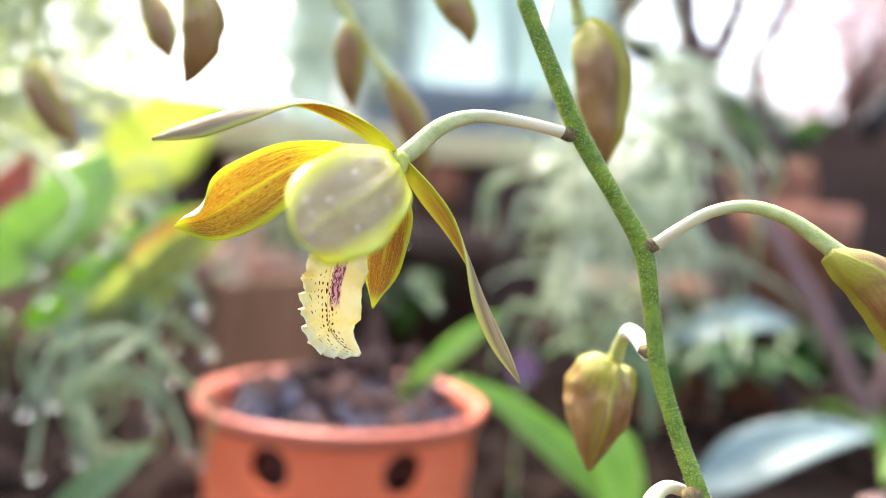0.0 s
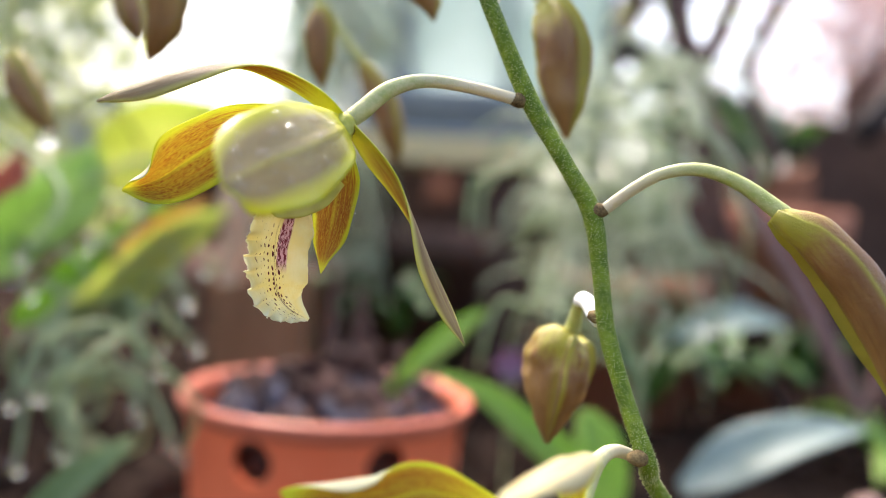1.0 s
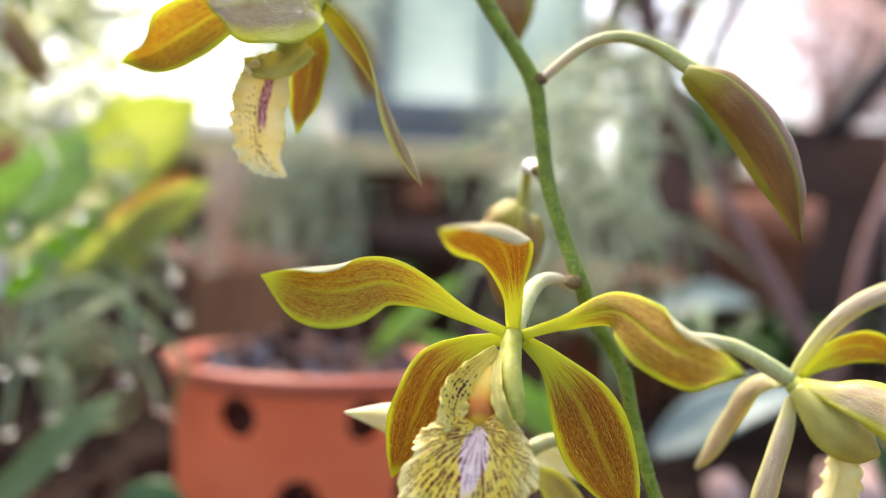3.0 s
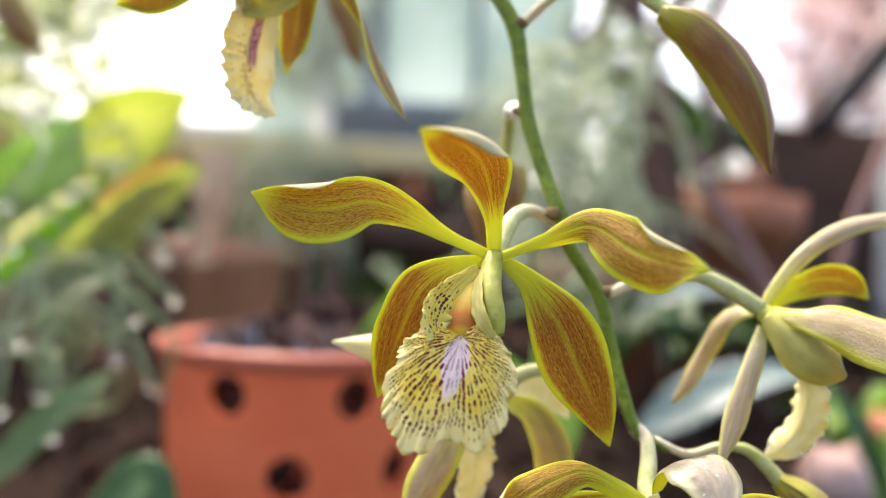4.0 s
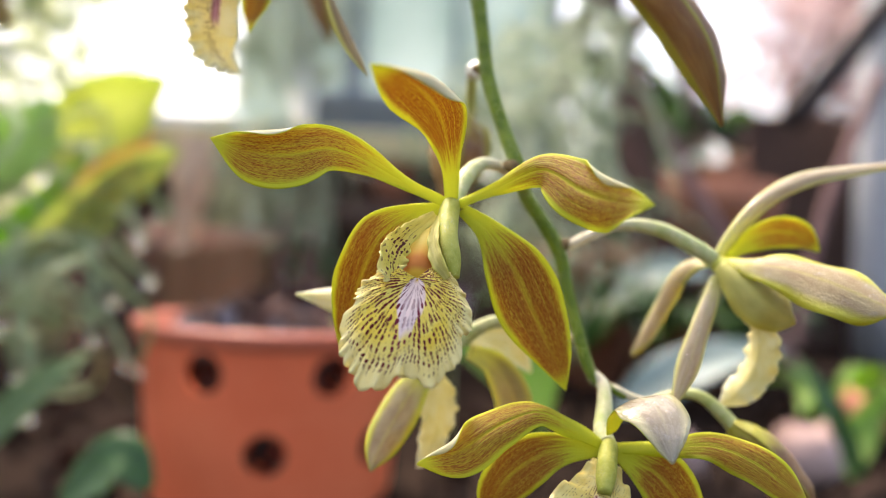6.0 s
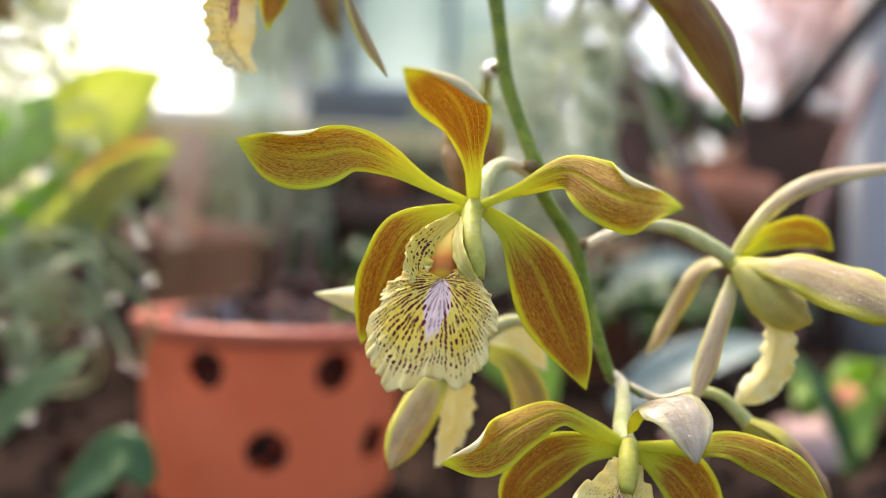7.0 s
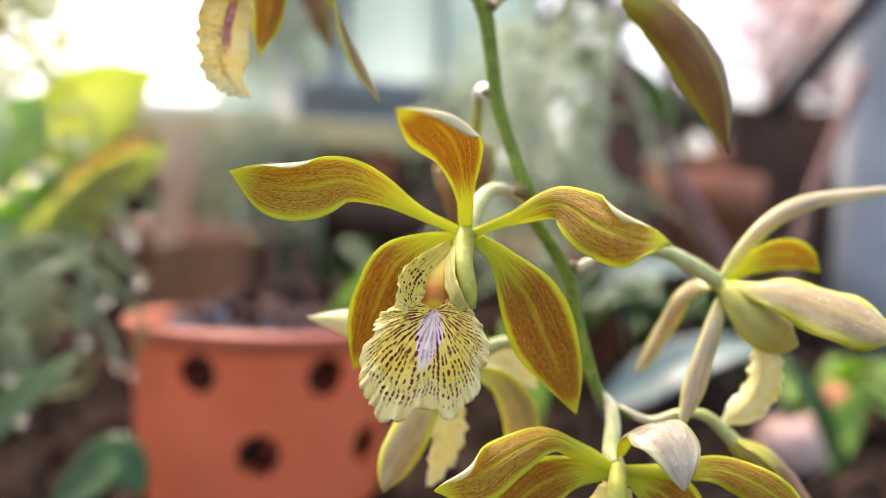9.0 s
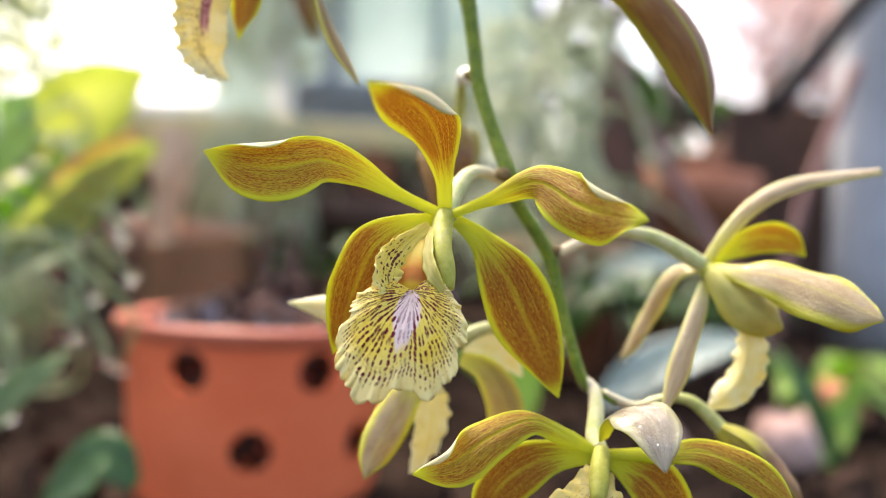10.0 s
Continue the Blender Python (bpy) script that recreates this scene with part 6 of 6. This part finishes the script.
v, f, uv = tube_data([(-18.0, 57, -0.6), (-18.0, 57, 6), (-17.9, 57, 12), (-17.6, 57, 15.5), (-17.5, 57, 18.6)], [1.0, 0.95, 0.95, 1.35, 1.25], sides=16, n=30)
v = v + np.array([[noise.noise(Vector(p) * 0.5), noise.noise(Vector(p) * 0.5 + Vector((9, 0, 0))), 0] for p in v]) * 0.35
link("shaft", v, f, (POST_WOOD,), stake, "", uv)
block = thing("wooden_block", (-15.6, 58, 0), "reddish brown wooden block with a slanting top", "block")
vs, fs = bevel_box((-19.0, 55.5, -0.6), (-12.0, 60.5, 10.6), 0.35)
vs[:, 2] += np.where(vs[:, 2] > 5, (vs[:, 0] + 15.5) * 0.19, 0)
link("body", vs, fs, (BLOCK_WOOD,), block, "", smooth=False)

# ---- pots and stones in the background ----


def clay_pot(at, r, h, label, mat=CLAY):
    t = thing("clay_pot", at, label, "pot", "small pots in the background")
    v, f = lathe([(0.05, 0), (r * 0.72, 0), (r * 0.92, h * 0.78), (r * 1.05, h * 0.78), (r * 1.08, h), (r * 0.95, h), (r * 0.85, h * 0.78), (r * 0.66, h * 0.1), (0.05, h * 0.1)], 40, at[0], at[1])
    link("pot_body", v + np.array((0, 0, at[2])), f, (mat,), t)
    v, f, uv = joined([chunk((at[0] + random.Random(k).uniform(-0.5, 0.5) * r, at[1] + random.Random(k + 50).uniform(-0.5, 0.5) * r, at[2] + h * 0.85), r * 0.3, random.Random(k)) for k in range(14)])
    tagged(link("soil_fill", v, f, (SOIL,), t, smooth=False), kind="stuff")


clay_pot((-18, 66, 0), 6.5, 12, "brown clay pot standing in the shade", PALE_CLAY)
clay_pot((-7, 78, 0), 7.5, 15, "dark brown clay pot standing in the shade", BROWN_WALL)
clay_pot((13, 70, 0), 5.5, 12, "orange clay pot among plants")
clay_pot((26, 80, 0), 7.5, 19, "reddish clay pot among plants")
rnd = random.Random(17)
for at, s, mat, word in (((22.67, 44.0, -0.18), 1.5, STONE, "rounded pinkish stone on the ground"), ((24.7, 46.0, 0.74), 1.3, STONE, "rounded pinkish stone on the ground"), ((22.74, 47.0, 0.41), 1.2, STONE, "rounded pinkish stone on the ground"), ((28.72, 50.0, 1.81), 1.8, CLAY, "broken orange clay shard on the ground"), ((20.78, 40.0, -0.69), 1.9, STONE, "rounded pinkish stone on the ground"),
                         ((14.52, 40.0, -0.97), 1.6, STONE, "rounded grey-pink stone on the ground")):
    v, f, uv = chunk((at[0], at[1], max(at[2], s * 0.5)), s, rnd, 0.9)
    tagged(link("stone", v, f, (mat,), None, at=(at[0], at[1], 0)), word, "stone", "loose stones")

litter = []
for k in range(900):
    x, y = rnd.uniform(-45, 45), rnd.uniform(24, 85)
    if (x - PX) ** 2 + (y - PY) ** 2 > 49:
        litter.append(chunk((x, y, -dip(x, y)), rnd.uniform(0.3, 1.1), rnd, 0.4))
v, f, uv = joined(litter)
tagged(link("leaf_litter", v, f, (LITTER,), None, uvs=uv, smooth=False), "brown bark and leaf litter on the soil", "litter", kind="stuff")

# ================= the shelf, the window and the wall behind =================
shelf = thing("plank_shelf", (0, 112, 0), "weathered pale wooden plank on brown blocks", "shelf")
a, b = (-44.1, 110.0, 25.3), (5.49, 110.0, 27.48)
SH = a[2]
box("plank", (-52, 108, SH - 1.9), (b[0], 126, SH + 1.9), TIMBER, shelf, "pale weathered plank", 0.3)
for x0 in (-50, -24, b[0] - 10):
    box("support_block", (x0, 110, 0), (x0 + 9, 124, SH - 1.9), BROWN_WALL, shelf, "brown support block", 0.4)
box("planter_box", (-9, 109, SH - 6.8), (b[0] - 10.2, 124, SH - 1.9), CLAY, shelf, "terracotta planter box", 0.4)

box("wall_north", (-60, 150, 0), (60, 158, SH + 0.5), BROWN_WALL, None, "", 0.3)
tagged(scene.collection.objects[-1], "low brown garden wall in shade", "wall", kind="structure")

win = thing("window_1", (0, 130, 0), "window of pale frosted sheets in a dark steel frame", "window", kind="structure")
post = (-16.31, 132.0, 44.98)
left, right = (-25.62, 132.0, 39.27), (16.97, 132.0, 41.07)
WZ = 35.38
box("sill", (left[0], 129, WZ - 1.2), (post[0] + 34, 135, WZ + 1.4), STEEL, win, "dark steel sill", 0.2)
box("post", (post[0] - 1.2, 130, WZ + 1.4), (post[0] + 1.2, 134, 120), STEEL, win, "dark steel post", 0.2)
for k in range(2):
    x0 = post[0] + 1.4 + 16 * k
    box("pane", (x0, 131.6, WZ + 1.4), (x0 + 15.2, 132.2, 118), FROSTED, win, "frosted pale sheet", 0.1)
    box("bar", (x0 + 15.2, 131, WZ + 1.4), (x0 + 16, 133, 118), STEEL, win, bevel=0.15)
box("pane", (post[0] - 9.6, 131.6, WZ + 1.4), (post[0] - 1.4, 132.2, 118), FROSTED, win, "frosted pale sheet", 0.1)
box("bar", (post[0] - 10.3, 131, WZ + 1.4), (post[0] - 9.6, 133, 118), WHITE_PAINT, win, bevel=0.15)
box("pane", (post[0] - 19.2, 131.6, SH + 1.9), (post[0] - 10.3, 132.2, 118), FROSTED, win, "frosted pale sheet", 0.1)
box("lower_panel", (left[0], 130.5, SH + 1.9), (post[0] + 34, 133.5, WZ - 1.2), STEEL, win, "blue-grey lower panel", 0.2)
pipe = (-22.11, 120.0, 32.51)
tube("white_pipe", None, [(pipe[0], 120, SH + 1.9), (pipe[0], 120, SH + 20), (pipe[0], 120, SH + 40)], [1.7, 1.7, 1.7], WHITE_PAINT, at=(pipe[0], 120, SH + 1.6), n=8, sides=20)
tagged(scene.collection.objects[-1], "white painted pipe standing on the plank", "pipe")
low = (-48.43, 140.0, 32.83)
rail = thing("fence_rail", (-40, 140, 0), "white painted horizontal rail on low posts", "rail")
box("rail", (-90, 140, low[2] - 1.5), (left[0], 143, low[2] + 1.2), WHITE_PAINT, rail, "", 0.3)
box("board", (-90, 143.2, 24.5), (left[0], 144.6, low[2] - 1.0), GREY_PAINT, rail, "grey-white fence board", 0.2)
for x0 in (-88, left[0] - 5):
    box("post", (x0, 140.4, 0), (x0 + 3, 142.6, low[2] - 1.5), WHITE_PAINT, rail, "", 0.3)

# ---- the brown shed at the side ----
shed = thing("garden_shed", (60, 110, 0), "dark brown garden shed with a slanting dark roof edge", "shed")
s0, s1 = (33.11, 110.0, 25.28), (40.81, 112.0, 32.57)
box("shed_wall", (s0[0], 110, 0), (s0[0] + 9, 120, s0[2]), CLAY, shed, "reddish brown wall block", 0.4)
box("shed_wall", (s0[0] + 9, 112, 0), (s0[0] + 60, 122, s1[2]), BROWN_WALL, shed, "dark brown wall", 0.4)
for pts in ([(14.01, 100.0, 38.63), (25.88, 100.0, 32.86), (37.02, 100.0, 26.56)], [(40.99, 95.0, 28.3), (46.03, 95.0, 34.9), (52.31, 95.0, 43.23), (58.56, 95.0, 52.23)]):
    tube("roof_edge", shed, pts, [1.6] * len(pts), DARK_TIMBER, n=10, sides=6)
tube("grey_post", None, [(58.6, 104, -0.4), (58.6, 104, 40), (58.6, 104, 82)], [4.6, 4.6, 4.6], GREY_PAINT, at=(58.6, 104, 0), n=8, sides=32)
tagged(scene.collection.objects[-1], "tall round grey painted post on the ground", "post")


# ---- trees beyond ----
def tree(at, height, spread, seed, mat, label, count=2200, size=(3, 7)):
    r = random.Random(seed)
    t = thing("tree", at, label, "tree")
    b = np.array(at, float)
    top = b + (r.uniform(-0.1, 0.1) * height, 0, height * 0.6)
    tube("trunk", t, [b, b + (0, 0, height * 0.3), top], [height * 0.03, height * 0.024, height * 0.012], TWIG, n=16, sides=10)
    centres = []
    for k in range(9):
        a = r.uniform(0, 6.28)
        end = top + np.array((math.cos(a) * spread * r.uniform(0.4, 1), math.sin(a) * spread * r.uniform(0.4, 1), r.uniform(-0.15, 0.4) * height))
        tube("limb", t, [b + (0, 0, height * r.uniform(0.25, 0.5)), (b + (0, 0, height * 0.5) + end) / 2, end], [height * 0.012, height * 0.009, height * 0.003], TWIG, n=10, sides=6)
        centres.append(end)
    vs, fs, uv = [], [], []
    for k in range(count):
        c = centres[r.randrange(9)] + np.array([r.gauss(0, spread * 0.28) for _ in range(3)])
        s, d, n = r.uniform(*size), unit(np.array([r.gauss(0, 1) for _ in range(3)])), unit(np.array([r.gauss(0, 1) for _ in range(3)]))
        w = np.cross(d, n) * 0.3 * s
        i = len(vs)
        vs += [c, c + d * s * 0.5 + w, c + d * s, c + d * s * 0.5 - w]
        uv += [(0, 0.5), (0.5, 1), (1, 0.5), (0.5, 0)]
        fs.append((i, i + 1, i + 2, i + 3))
    link("crown", vs, fs, (mat,), t, "loose leafy crown", uvs=uv)


def bush(name, lo, hi, count, size, mat, label, seed):
    """A loose mass of leaves with gaps and an uneven outline."""
    r = random.Random(seed)
    vs, fs, uv = [], [], []
    knots = [np.array([r.uniform(a, b) for a, b in zip(lo, hi)]) for _ in range(26)]
    spread = (hi[0] - lo[0]) * 0.12
    for k in range(count):
        c = knots[r.randrange(26)] + np.array([r.gauss(0, spread) for _ in range(3)])
        s, d, n = r.uniform(*size), unit(np.array([r.gauss(0, 1) for _ in range(3)])), unit(np.array([r.gauss(0, 1) for _ in range(3)]))
        w = np.cross(d, n) * 0.3 * s
        i = len(vs)
        vs += [c, c + d * s * 0.5 + w, c + d * s, c + d * s * 0.5 - w]
        uv += [(0, 0.5), (0.5, 1), (1, 0.5), (0.5, 0)]
        fs.append((i, i + 1, i + 2, i + 3))
    tagged(link(name, vs, fs, (mat,), None, uvs=uv, at=((lo[0] + hi[0]) / 2, (lo[1] + hi[1]) / 2, 0)), label, "bush", kind="stuff")


bush("far_bush", (-330, 300, 5), (-150, 380, 130), 1500, (5, 11), YELLOW_LEAF, "loose yellow-green bush in the light", 31)
bush("near_bush", (-60, 62, 19), (-36, 84, 32), 420, (1.5, 3.5), YELLOW_LEAF, "loose yellow-green bush in the light", 32)
bush("pale_bush", (-66, 70, 20), (-37, 92, 56), 1900, (1.4, 3.4), PALE_SCRUB, "loose grey-green bush with gaps of sky", 35)
bush("dark_bush", (18.55, 92, 4), (30.1, 106, 33.85), 900, (2, 5), GREEN_LEAF, "dark green bush beside the shed", 34)
tree((60, 520, 0), 300, 110, 2, YELLOW_LEAF, "pale green tree beyond the window", 2600)
tree((330, 560, 0), 330, 100, 3, GREEN_LEAF, "loose tree beyond the shed", 1200)
tree((105.71, 260, 0), 120, 58, 5, PINK_LEAF, "bare tree with sparse pinkish leaves", 8600, (2.5, 6))
